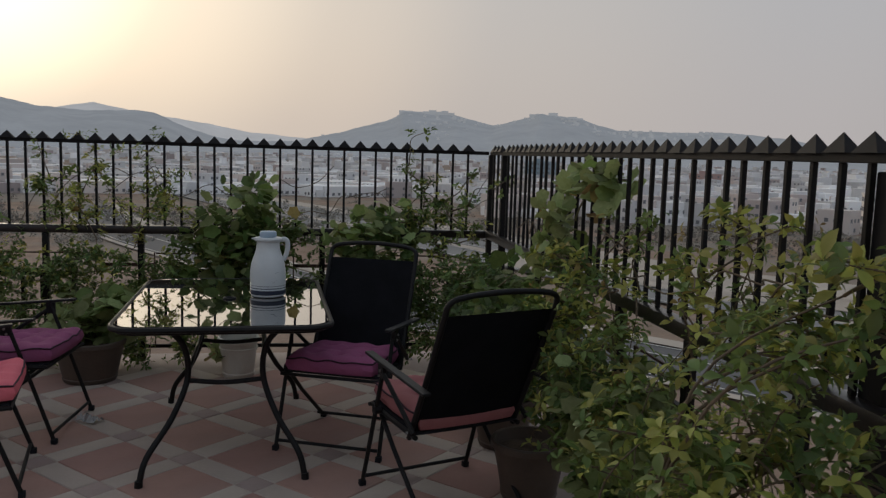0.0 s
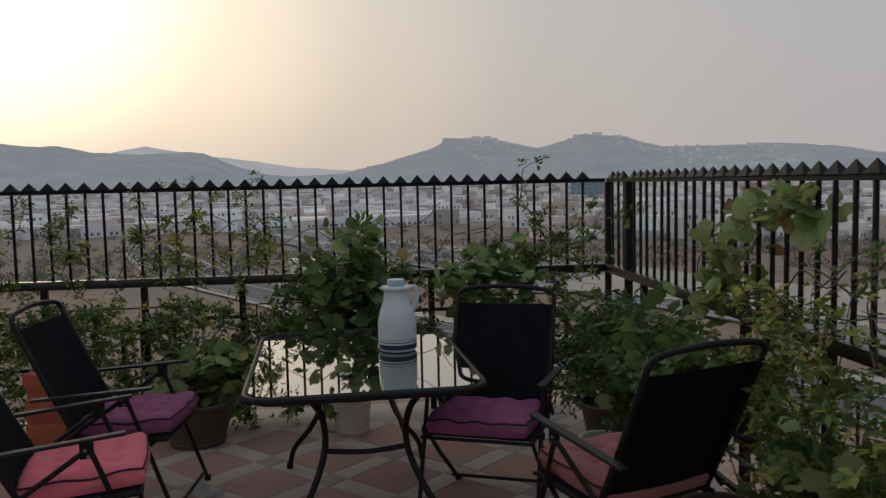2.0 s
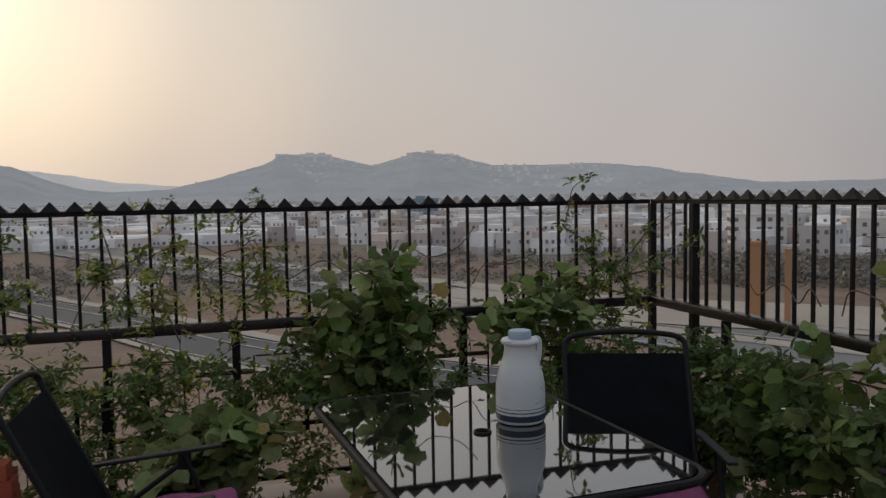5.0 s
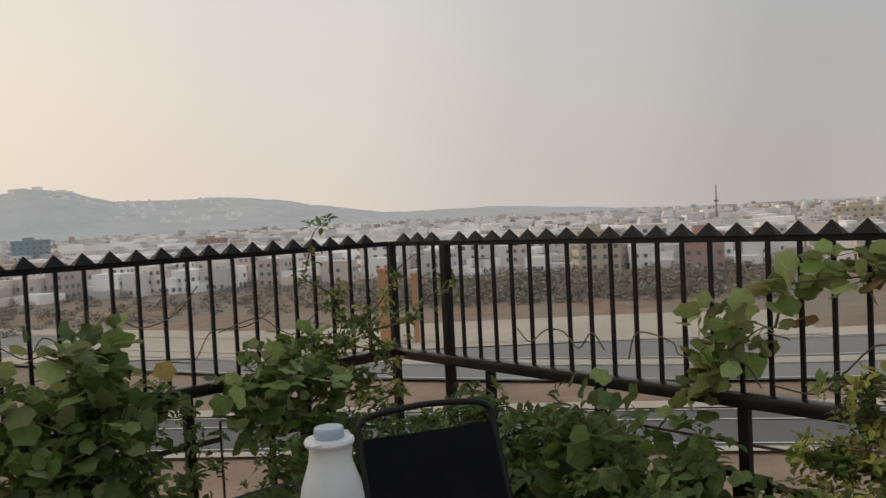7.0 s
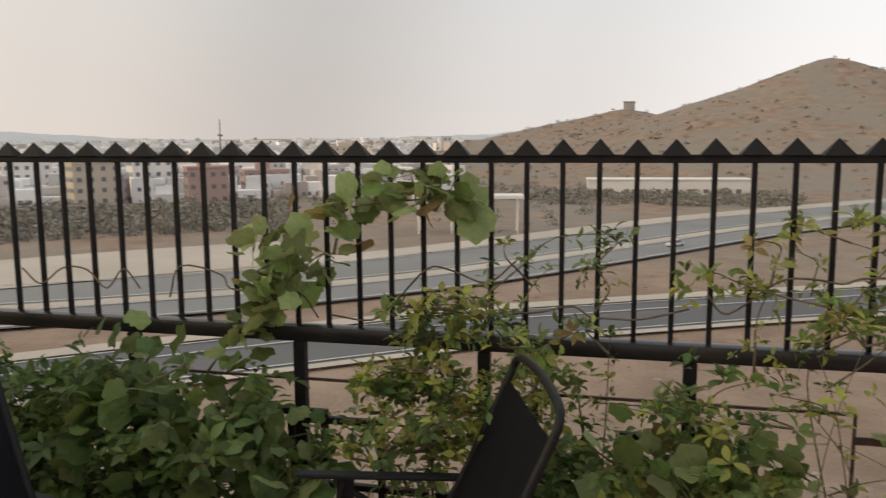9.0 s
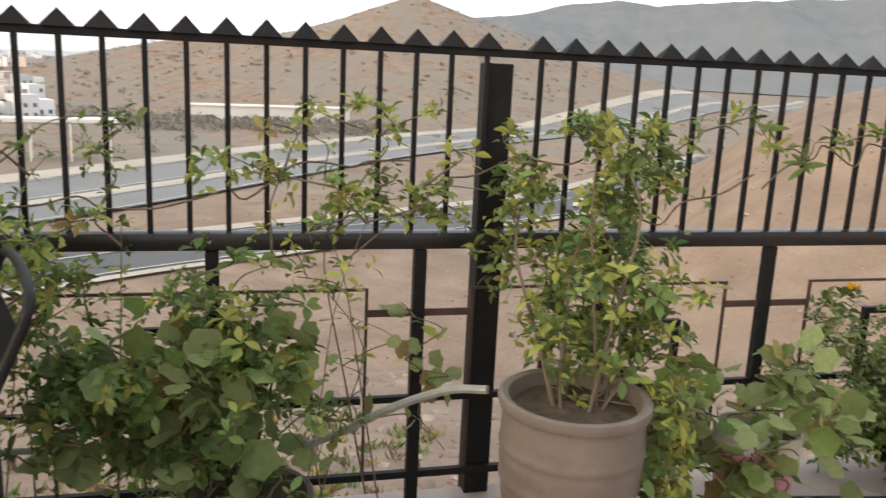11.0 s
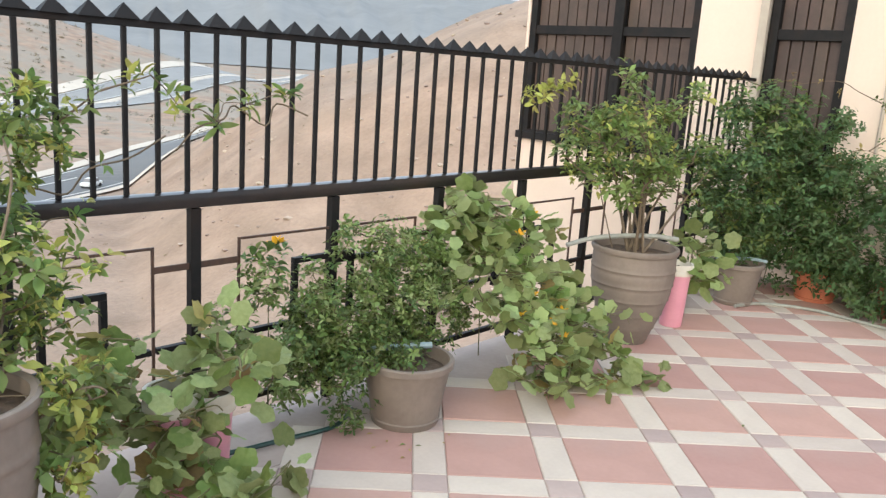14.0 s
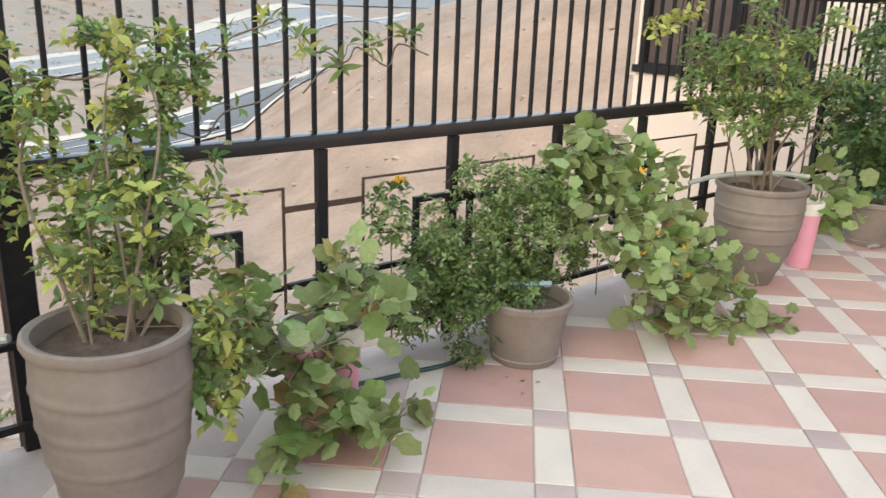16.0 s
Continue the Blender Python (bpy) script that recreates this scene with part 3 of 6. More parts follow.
def mountains(name, radius, scale, depth, material, label, seed, drop=0.0, span=(-70, 101), n_az=860, sil=SIL):
    az = np.linspace(*span, n_az)
    e = np.interp(az, [s[0] for s in sil], [s[1] for s in sil])
    rows = np.linspace(-1, 0.35, 16)
    vs = []
    for q in rows:
        r = radius + depth * q
        fall = 1 - abs(q) ** 1.15 if q < 0 else 1 - q * 0.8
        x, y = r * np.sin(np.radians(az)), r * np.cos(np.radians(az))
        ridge = vnoise(az * 0.55 + q * 1.2, q * 3.0 + az * 0.05, seed) * 0.11 * (1 - abs(q)) * (abs(q) + 0.02) * 3
        top = radius * np.tan(np.radians(e * scale - drop + 0.03 * vnoise(az * 2.6, az * 0, seed))) + 15
        z = -14 + top * np.clip(fall + ridge, 0, 2)
        vs.append(np.stack([x, y, z], -1))
    v = np.array(vs).reshape(-1, 3)
    n = len(az)
    idx = np.arange(len(rows) * n).reshape(len(rows), n)
    f = np.stack([idx[:-1, :-1], idx[:-1, 1:], idx[1:, 1:], idx[1:, :-1]], -1).reshape(-1, 4)
    ob = sheet(name, v, f, material)
    return tagged(ob, label, "mountain", kind="structure")


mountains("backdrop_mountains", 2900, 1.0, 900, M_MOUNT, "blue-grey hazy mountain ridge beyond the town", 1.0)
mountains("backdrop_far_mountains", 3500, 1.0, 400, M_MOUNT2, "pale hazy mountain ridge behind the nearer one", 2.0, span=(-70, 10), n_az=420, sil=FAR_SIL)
# Hill haze painted in too: greyed colour plus a weak glow.
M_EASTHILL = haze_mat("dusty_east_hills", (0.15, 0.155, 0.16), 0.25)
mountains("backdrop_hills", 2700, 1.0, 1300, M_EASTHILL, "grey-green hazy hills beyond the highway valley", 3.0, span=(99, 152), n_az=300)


def ribbon(name, pts, half, z, material, label, category="road", steps=14, offset=0.0):
    path = [p for p in smooth_path([(x, y, 0) for x, y in pts], steps)]
    v, f = [], []
    for i, p in enumerate(path):
        d = (path[min(i + 1, len(path) - 1)] - path[max(i - 1, 0)]).normalized()
        s = Vector((d.y, -d.x, 0))
        for a in (offset - half, offset + half):
            q = p + s * a
            v.append((q.x, q.y, z(q)))
        if i:
            f.append((2 * i - 2, 2 * i - 1, 2 * i + 1, 2 * i))
    me = bpy.data.meshes.new(name)
    me.from_pydata(v, [], f)
    me.materials.append(material)
    ob = new(name, me)
    if label:
        tagged(ob, label, category, kind="structure")
    return ob


def road_z(lift):
    return lambda p: float(land(np.array(p.x), np.array(p.y))) + lift


NEAR = [(-90, 330), (-52, 225), (-15, 160), (4, 124), (24, 100), (50, 70), (70, 46), (84, 28), (95, 13), (104, -3), (111, -16), (119, -32), (136, -61), (156, -83), (176, -102), (200, -128), (226, -154)]
FAR = [(-60, 420), (-10, 300), (40, 190), (72, 115), (96, 72), (122, 38), (153.6, 11.5), (206.5, -27), (250, -66), (294.6, -111), (345, -168), (410, -240), (500, -335), (640, -470), (836, -672)]
near_road = ribbon("road", NEAR, 7.4, road_z(0.30), M_DARKROAD, "grey asphalt highway with white lane lines")
for off, half in ((-6.7, 0.17), (-2.4, 0.2), (6.7, 0.17)):
    ribbon("road_line", NEAR, half, road_z(0.42), M_LINE, "", offset=off).parent = near_road
ribbon("verge", NEAR, 1.7, road_z(0.36), M_SAND, "", offset=-9.6).parent = near_road
ribbon("verge", NEAR, 0.8, road_z(0.36), M_SAND, "", offset=8.4).parent = near_road
far_road = ribbon("road", FAR, 8.5, road_z(0.45), M_ASPHALT, "wide grey highway curving through sandy verges", offset=-11.0)
ribbon("carriageway", FAR, 5.6, road_z(0.45), M_ASPHALT, "", offset=7.6).parent = far_road
ribbon("median", FAR, 1.9, road_z(0.55), M_SAND, "", offset=0.0).parent = far_road
for off in (-18.6, -3.2, 2.6, 12.6):
    ribbon("road_line", FAR, 0.2, road_z(0.62), M_LINE, "", offset=off).parent = far_road
ribbon("verge", FAR, 4.4, road_z(0.5), M_SAND, "", offset=-24.5).parent = far_road
tagged(ribbon("dirt_lot", [(48, 176), (78, 140), (106, 112), (132, 86), (150, 64)], 17, road_z(0.62), M_SAND, "wide pale dusty lot beside the highway", "ground"), kind="structure")


# ---- town ----
def on(az, r, dz=0.0):
    a = radians(az)
    x, y = r * math.sin(a), r * math.cos(a)
    return Vector((x, y, float(land(np.array(x), np.array(y))) + dz))


def boxes_mesh(name, items, material):
    """items: (x, y, z, w, d, h, turn)."""
    c = np.array([(-.5, -.5, 0), (.5, -.5, 0), (.5, .5, 0), (-.5, .5, 0), (-.5, -.5, 1), (.5, -.5, 1), (.5, .5, 1), (-.5, .5, 1)])
    q = np.array([(0, 3, 2, 1), (4, 5, 6, 7), (0, 1, 5, 4), (1, 2, 6, 5), (2, 3, 7, 6), (3, 0, 4, 7)])
    V, F = [], []
    for k, (x, y, z, w, d, h, t) in enumerate(items):
        p = c * (w, d, h)
        V.append(np.stack([p[:, 0] * math.cos(t) - p[:, 1] * math.sin(t) + x, p[:, 0] * math.sin(t) + p[:, 1] * math.cos(t) + y, p[:, 2] + z], -1))
        F.append(q + 8 * k)
    return sheet(name, np.concatenate(V), np.concatenate(F), material, smooth=False)


rng = random.Random(11)
town_a, town_b, wins = [], [], []
for k in range(3800):
    az = rng.uniform(-34, 78)
    u = rng.random()
    r = 315 + 1900 * u ** 1.6 + (120 if az < 8 else 0)
    if r < 400 and az < 12:
        continue
    p = on(az, r, -0.5)
    w, d, h = rng.uniform(6, 13), rng.uniform(6, 12), rng.choice((3.5, 3.5, 4, 6.5, 6.5, 9, 11))
    if az < 5 and rng.random() < 0.5:
        w, d, h = rng.uniform(18, 45), rng.uniform(10, 20), rng.uniform(4, 7)
    t = rng.uniform(-0.3, 0.3) + 0.5
    (town_a if rng.random() < 0.72 else town_b).append((p.x, p.y, p.z, w, d, h, t))
    if r < 900 and h > 5:
        # dark openings on the faces that look towards the terrace
        for fz in range(int(h // 3.3)):
            for fx in range(int(w // 3.2)):
                if rng.random() < 0.75:
                    lx, ly = -w / 2 + 1.6 + fx * 3.2, -d / 2
                    wins.append((p.x + lx * math.cos(t) - ly * math.sin(t), p.y + lx * math.sin(t) + ly * math.cos(t), p.z + 1.4 + fz * 3.3, 1.3, 0.3, 1.4, t))
            for fx in range(int(d // 3.2)):
                if rng.random() < 0.75:
                    lx, ly = -w / 2, -d / 2 + 1.6 + fx * 3.2
                    wins.append((p.x + lx * math.cos(t) - ly * math.sin(t), p.y + lx * math.sin(t) + ly * math.cos(t), p.z + 1.4 + fz * 3.3, 0.3, 1.3, 1.4, t))
for k in range(420):
    p = on(rng.uniform(18, 66), rng.uniform(420, 1500), -0.5)
    town_a.append((p.x, p.y, p.z, rng.uniform(12, 30), rng.uniform(9, 16), rng.uniform(5, 13), rng.uniform(0.2, 0.8)))
tagged(boxes_mesh("town_houses", town_a, M_TOWN), "pale flat-roofed houses of a hazy town", "town", kind="stuff")
tagged(boxes_mesh("town_houses", town_b, M_TOWN2), "pink and tan flat-roofed houses of a hazy town", "town", kind="stuff")
tagged(boxes_mesh("town_windows", wins, M_DARKWIN), "dark windows of the nearer town houses", "window", kind="stuff")
slope = []
for k in range(420):
    az = rng.choice((rng.gauss(8, 3.5), rng.gauss(17, 3), rng.uniform(20, 36)))
    q = rng.uniform(-0.75, -0.08)
    e = float(np.interp(az, [s[0] for s in SIL], [s[1] for s in SIL]))
    r = 2900 + 900 * q
    top = 2900 * math.tan(radians(e)) + 15
    z = -14 + top * (1 - abs(q) ** 1.15)
    a = radians(az)
    s = rng.uniform(3, 9)
    slope.append((r * math.sin(a), r * math.cos(a), z - 3, s * 1.6, s, rng.uniform(5, 12), -a))
# old fort walls on the two summits
for az0, az1, e0 in ((5.9, 9.3, 2.8), (14.6, 18.2, 2.75)):
    for k in range(9):
        az = az0 + (az1 - az0) * k / 8
        e = float(np.interp(az, [s[0] for s in SIL], [s[1] for s in SIL]))
        a = radians(az)
        z = 2870 * math.tan(radians(e)) - 10
        slope.append((2870 * math.sin(a), 2870 * math.cos(a), z, rng.uniform(18, 34), 14, rng.uniform(10, 22), -a))
# Haze over these walls is painted: near-mountain grey that glows.
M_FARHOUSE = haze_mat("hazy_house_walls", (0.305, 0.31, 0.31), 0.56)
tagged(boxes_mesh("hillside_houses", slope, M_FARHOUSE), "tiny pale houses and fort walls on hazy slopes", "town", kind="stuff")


def apartment(name, az, r, w, d, h, turn, wall_m, label, floors, cols):
    p = on(az, r, -0.3)
    b = thing(name, label, "building", Matrix.Translation(p) @ pose(0, 0, 0, 0, 0, turn))
    part("wall", box((-w / 2, -d / 2, 0), (w / 2, d / 2, h)), wall_m, b, smooth=False)
    part("roof", box((-w / 2 - 0.3, -d / 2 - 0.3, h), (w / 2 + 0.3, d / 2 + 0.3, h + 0.8), 0.1), wall_m, b, smooth=False)
    part("roof_room", box((-w * 0.2, -d * 0.2, h + 0.8), (w * 0.1, d * 0.2, h + 3.2), 0.05), wall_m, b, smooth=False)
    me = None
    for i in range(floors):
        for j in range(cols):
            x, z = -w / 2 + w * (j + 0.5) / cols, h * (i + 0.35) / floors
            o = part("window", box((-0.75, -0.12, 0), (0.75, 0.12, 1.5)), M_DARKWIN, b, smooth=False) if me is None else new("window", me)
            me = o.data
            o.parent, o.matrix_basis = b, pose(x, -d / 2 - 0.02, z)
            o = new("window", me)
            o.parent, o.matrix_basis = b, pose(-w / 2 - 0.02, -d / 2 + d * (j + 0.5) / cols, z, 0, 0, 90)
    return b


M_ORANGE = mat("orange_building", (0.50, 0.27, 0.13), (0.42, 0.24, 0.13), rough=0.9, scale=0.05, fine=0.5, bump=0.05)
M_CREAMB = mat("cream_building", (0.60, 0.52, 0.42), (0.54, 0.46, 0.38), rough=0.9, scale=0.05, bump=0.05)
M_WHITEB = mat("white_building", (0.80, 0.75, 0.70), (0.72, 0.68, 0.64), rough=0.9, scale=0.05, bump=0.05)
M_PINKB = mat("pink_building", (0.48, 0.33, 0.29), (0.42, 0.29, 0.26), rough=0.9, scale=0.05, bump=0.05)
M_BLUEB = mat("blue_grey_building", (0.25, 0.33, 0.38), (0.30, 0.36, 0.40), rough=0.6, scale=0.05, bump=0.05)
for spec in ((53.5, 310, 16, 12, 15, -40, M_CREAMB, "cream flat-roofed apartment block with dark windows", 4, 4), (57.0, 330, 15, 12, 16, -45, M_WHITEB, "white apartment block with dark windows", 4, 4),
             (60.6, 300, 14, 11, 13, -52, M_PINKB, "pinkish apartment block with dark windows", 3, 4), (49.5, 360, 18, 12, 14, -40, M_WHITEB, "white apartment block with dark windows", 4, 5),
             (45.0, 340, 16, 12, 12, -35, M_WHITEB, "white apartment block with dark windows", 3, 4), (38.4, 330, 20, 12, 14, -30, M_WHITEB, "white apartment block with dark windows", 4, 5),
             (64.5, 340, 18, 12, 10, -55, M_PINKB, "pinkish apartment block with dark windows", 3, 4), (70.0, 620, 30, 14, 16, -60, M_CREAMB, "cream apartment block on the skyline", 4, 6),
             (26.8, 720, 26, 14, 14, -25, M_PINKB, "dull red flat-roofed block in the town", 4, 5), (15.7, 760, 30, 16, 20, -15, M_BLUEB, "blue-grey glassy block in the town", 5, 6),
             (13.8, 420, 18, 12, 11, -12, M_CREAMB, "lone cream building standing in the fields", 3, 4)):
    apartment("apartment_building", *spec)
# low white sheds beside the highway
for az, r, w, d, h, turn in ((92.5, 330, 62, 12, 6, -85), (-4.4, 185, 9, 7, 6.0, 5)):
    p = on(az, r, -0.2)
    b = thing("low_building", "long low pale building beside the highway" if w > 20 else "small white hut in the dry fields", "building", Matrix.Translation(p) @ pose(0, 0, 0, 0, 0, turn))
    part("wall", box((-w / 2, -d / 2, 0), (w / 2, d / 2, h)), M_WHITEB, b, smooth=False)
    part("roof", box((-w / 2 - 0.4, -d / 2 - 0.4, h), (w / 2 + 0.4, d / 2 + 0.4, h + 0.5), 0.05), M_WHITEB, b, smooth=False)
    for j in range(max(2, int(w // 6))):
        part("window", box((-w / 2 + 2 + j * 6, -d / 2 - 0.1, 1.0), (-w / 2 + 4 + j * 6, -d / 2 + 0.1, 2.6)), M_DARKWIN, b, smooth=False)
# thin white canopy on posts beside the highway
p = on(79.0, 196, -0.2)
b = thing("roadside_canopy", "thin white roof on tall posts beside the highway", "canopy", Matrix.Translation(p) @ pose(0, 0, 0, 0, 0, -79))
part("roof", box((-13.5, -4, 8.6), (13.5, 4, 9.4), 0.1), M_WHITEB, b, smooth=False)
for x in (-12, -4, 4, 12):
    for y in (-3.4, 3.4):
        part("post", box((x - 0.2, y - 0.2, 0), (x + 0.2, y + 0.2, 8.6)), M_WHITEB, b, smooth=False)
# a tall orange pillar by the road
p = on(38.5, 148, -0.3)
b = thing("orange_pillar", "tall orange rendered roadside pillar", "pillar", Matrix.Translation(p) @ pose(0, 0, 0, 0, 0, -40))
part("shaft", box((-1.6, -1.2, 0), (1.6, 1.2, 14.2), 0.1), M_ORANGE, b, smooth=False)
part("cap", box((-1.8, -1.4, 14.2), (1.8, 1.4, 14.8), 0.05), M_ORANGE, b, smooth=False)
p = on(40.5, 146, -0.3)
b = thing("orange_pillar", "slimmer orange rendered pillar beside a wider one", "pillar", Matrix.Translation(p) @ pose(0, 0, 0, 0, 0, -40))
part("shaft", box((-0.55, -0.55, 0), (0.55, 0.55, 13.2), 0.08), M_ORANGE, b, smooth=False)
part("cap", box((-0.7, -0.7, 13.2), (0.7, 0.7, 13.7), 0.05), M_ORANGE, b, smooth=False)
p = on(61.5, 900, 0)
mast = thing("radio_mast", "thin dark mast above the town", "mast", Matrix.Translation(p))
part("pole", tube([(0, 0, -1), (0, 0, 42)], 1.0, 8, 0.5), M_DARKWIN, mast)
part("platform", box((-2, -2, 24), (2, 2, 26), 0.2), M_DARKWIN, mast)
M_TOWER = mat("weathered_stone_tower", (0.40, 0.36, 0.335), (0.34, 0.31, 0.29), rough=0.9, scale=0.1, bump=0.1)
p = on(89.6, 690, -5)
tower = thing("hilltop_tower", "small pinkish tower house on a hill shoulder", "building", Matrix.Translation(p))
part("wall", box((-4.5, -4.5, 0), (4.5, 4.5, 8.5), 0.3), M_TOWER, tower)
part("parapet", box((-5, -5, 8.5), (5, 5, 9.5), 0.3), M_TOWER, tower)


# ---- haze-paled trees and dusty scrub of the valley ----
def clump_mesh(name, places, material, seed):
    """Crowns of many small bent leaf sprays round a thin core, uneven and full of gaps."""
    g = np.random.default_rng(seed)
    V, F, n = [], [], 0
    for x, y, z, s in places:
        k = int(12 + min(5.0, s) * 15)
        d = g.normal(size=(k, 3))
        d /= np.linalg.norm(d, axis=1)[:, None]
        c = d * (0.35 + 0.65 * g.random((k, 1))) * (s * g.uniform(0.6, 0.9), s * g.uniform(0.6, 0.9), s * g.uniform(0.35, 0.6))
        c[:, 2] = np.abs(c[:, 2] + 0.25 * s)
        u, w = g.normal(size=(k, 3)), g.normal(size=(k, 3))
        h = (0.06 + 0.09 * g.random((k, 1))) * s ** 0.75 * 1.25
        u, w = u / np.linalg.norm(u, axis=1)[:, None] * h, w / np.linalg.norm(w, axis=1)[:, None] * h
        quad = np.stack([c - u, c + w, c + u, c - w * 0.7], 1).reshape(-1, 3) + (x, y, z)
        V.append(quad)
        F.append(np.arange(n, n + 4 * k).reshape(-1, 4))
        n += 4 * k
    return sheet(name, np.concatenate(V), np.concatenate(F), material, smooth=False)


pl = []
for k in range(2100):
    az = rng.uniform(-32, 88)
    r = rng.uniform(205, 330) if rng.random() < 0.6 else rng.uniform(330, 900)
    if az > 62 and r < 290 and rng.random() < 0.8:
        r += 90
    p = on(az, r)
    pl.append((p.x, p.y, p.z, rng.uniform(1.6, 4.2)))
for k in range(700):
    p = on(rng.uniform(36, 66), rng.uniform(205, 285))
    pl.append((p.x, p.y, p.z - 0.5, rng.choice((1.4, 2.2, 3.2, 4.5, 6.5)) * rng.uniform(0.7, 1.2)))
for k in range(520):
    p = on(rng.uniform(104, 128), rng.uniform(230, 900))
    pl.append((p.x, p.y, p.z, rng.uniform(1.0, 2.6)))
for k in range(260):
    p = on(rng.uniform(84, 101), rng.uniform(275, 330))
    pl.append((p.x, p.y, p.z, rng.uniform(2.5, 5)))
tagged(clump_mesh("far_trees", pl, M_FARWOOD, 3), "haze-paled grey-green trees and thickets of the valley", "trees", kind="stuff")
pl = []
for k in range(1300):
    az, r = rng.uniform(80, 114), rng.uniform(380, 700)
    p = on(az, r)
    pl.append((p.x, p.y, p.z - 0.5, 0.8 + 2.6 * rng.random() ** 2.5))
for k in range(2300):
    az, r = rng.uniform(60, 150), rng.uniform(18, 190)
    p = on(az, r)
    pl.append((p.x, p.y, p.z - 0.1, rng.uniform(0.1, 0.25) * (1 if rng.random() < 0.85 else 2.2)))
def stones_mesh(name, places, material, seed):
    """Angular stones half sunk in the slope."""
    g = np.random.default_rng(seed)
    base = bmesh.new()
    bmesh.ops.create_icosphere(base, subdivisions=1, radius=1)
    bv = np.array([v.co[:] for v in base.verts])
    bf = np.array([[v.index for v in f.verts] for f in base.faces])
    base.free()
    V = [bv * g.uniform(0.6, 1.2, (len(bv), 1)) * (size * g.uniform(0.7, 1.5), size * g.uniform(0.7, 1.5), size * 0.6) + (x, y, z) for x, y, z, size in places]
    F = [bf + k * len(bv) for k in range(len(places))]
    return sheet(name, np.concatenate(V), np.concatenate(F), material, smooth=False)


M_STONE = mat("pale_slope_stone", (0.36, 0.28, 0.225), (0.26, 0.20, 0.16), rough=0.9, scale=1.5, fine=9, bump=0.4, spread=0.3)
rocks = []
for k in range(1700):
    p = on(rng.uniform(84, 150), 12 + 130 * rng.random() ** 1.3)
    rocks.append((p.x, p.y, p.z, 0.07 + 0.38 * rng.random() ** 3))
tagged(stones_mesh("stones", rocks, M_STONE, 9), "pale stones strewn over the bare slope", "stones", kind="stuff")
tagged(clump_mesh("scrub", pl, M_SCRUB, 5), "low dusty scrub dotted over bare slopes", "scrub", kind="stuff")


def car(az, r, heading, label, body_m):
    p = on(az, r, 0.3)
    c = thing("car", label, "car", Matrix.Translation(p) @ pose(0, 0, 0, 0, 0, heading))
    bm = box((-2.1, -0.85, 0.35), (2.1, 0.85, 0.95), 0.15)
    part("body", bm, body_m, c)
    bm = bmesh.new()
    vs = add_box(bm, (-1.2, -0.75, 0.9), (1.3, 0.75, 1.5))
    for v in vs:
        if v.co.z > 1.2:
            v.co.x *= 0.7
            v.co.y *= 0.9
    part("cabin", bm, M_DARKWIN, c, "dark glazed cabin")
    part("roof", box((-0.85, -0.65, 1.49), (0.9, 0.65, 1.56), 0.03), body_m, c)
    for x in (-1.3, 1.3):
        for y in (-0.8, 0.8):
            part("wheel", tube([(x, y - 0.1, 0.32), (x, y + 0.1, 0.32)], 0.32, 12), M_TUBE, c)
    return c


car(93.6, 172, -35, "white car driving on the far highway", M_WHITE)
car(115.5, 146, -55, "white car on the near highway", M_WHITE)


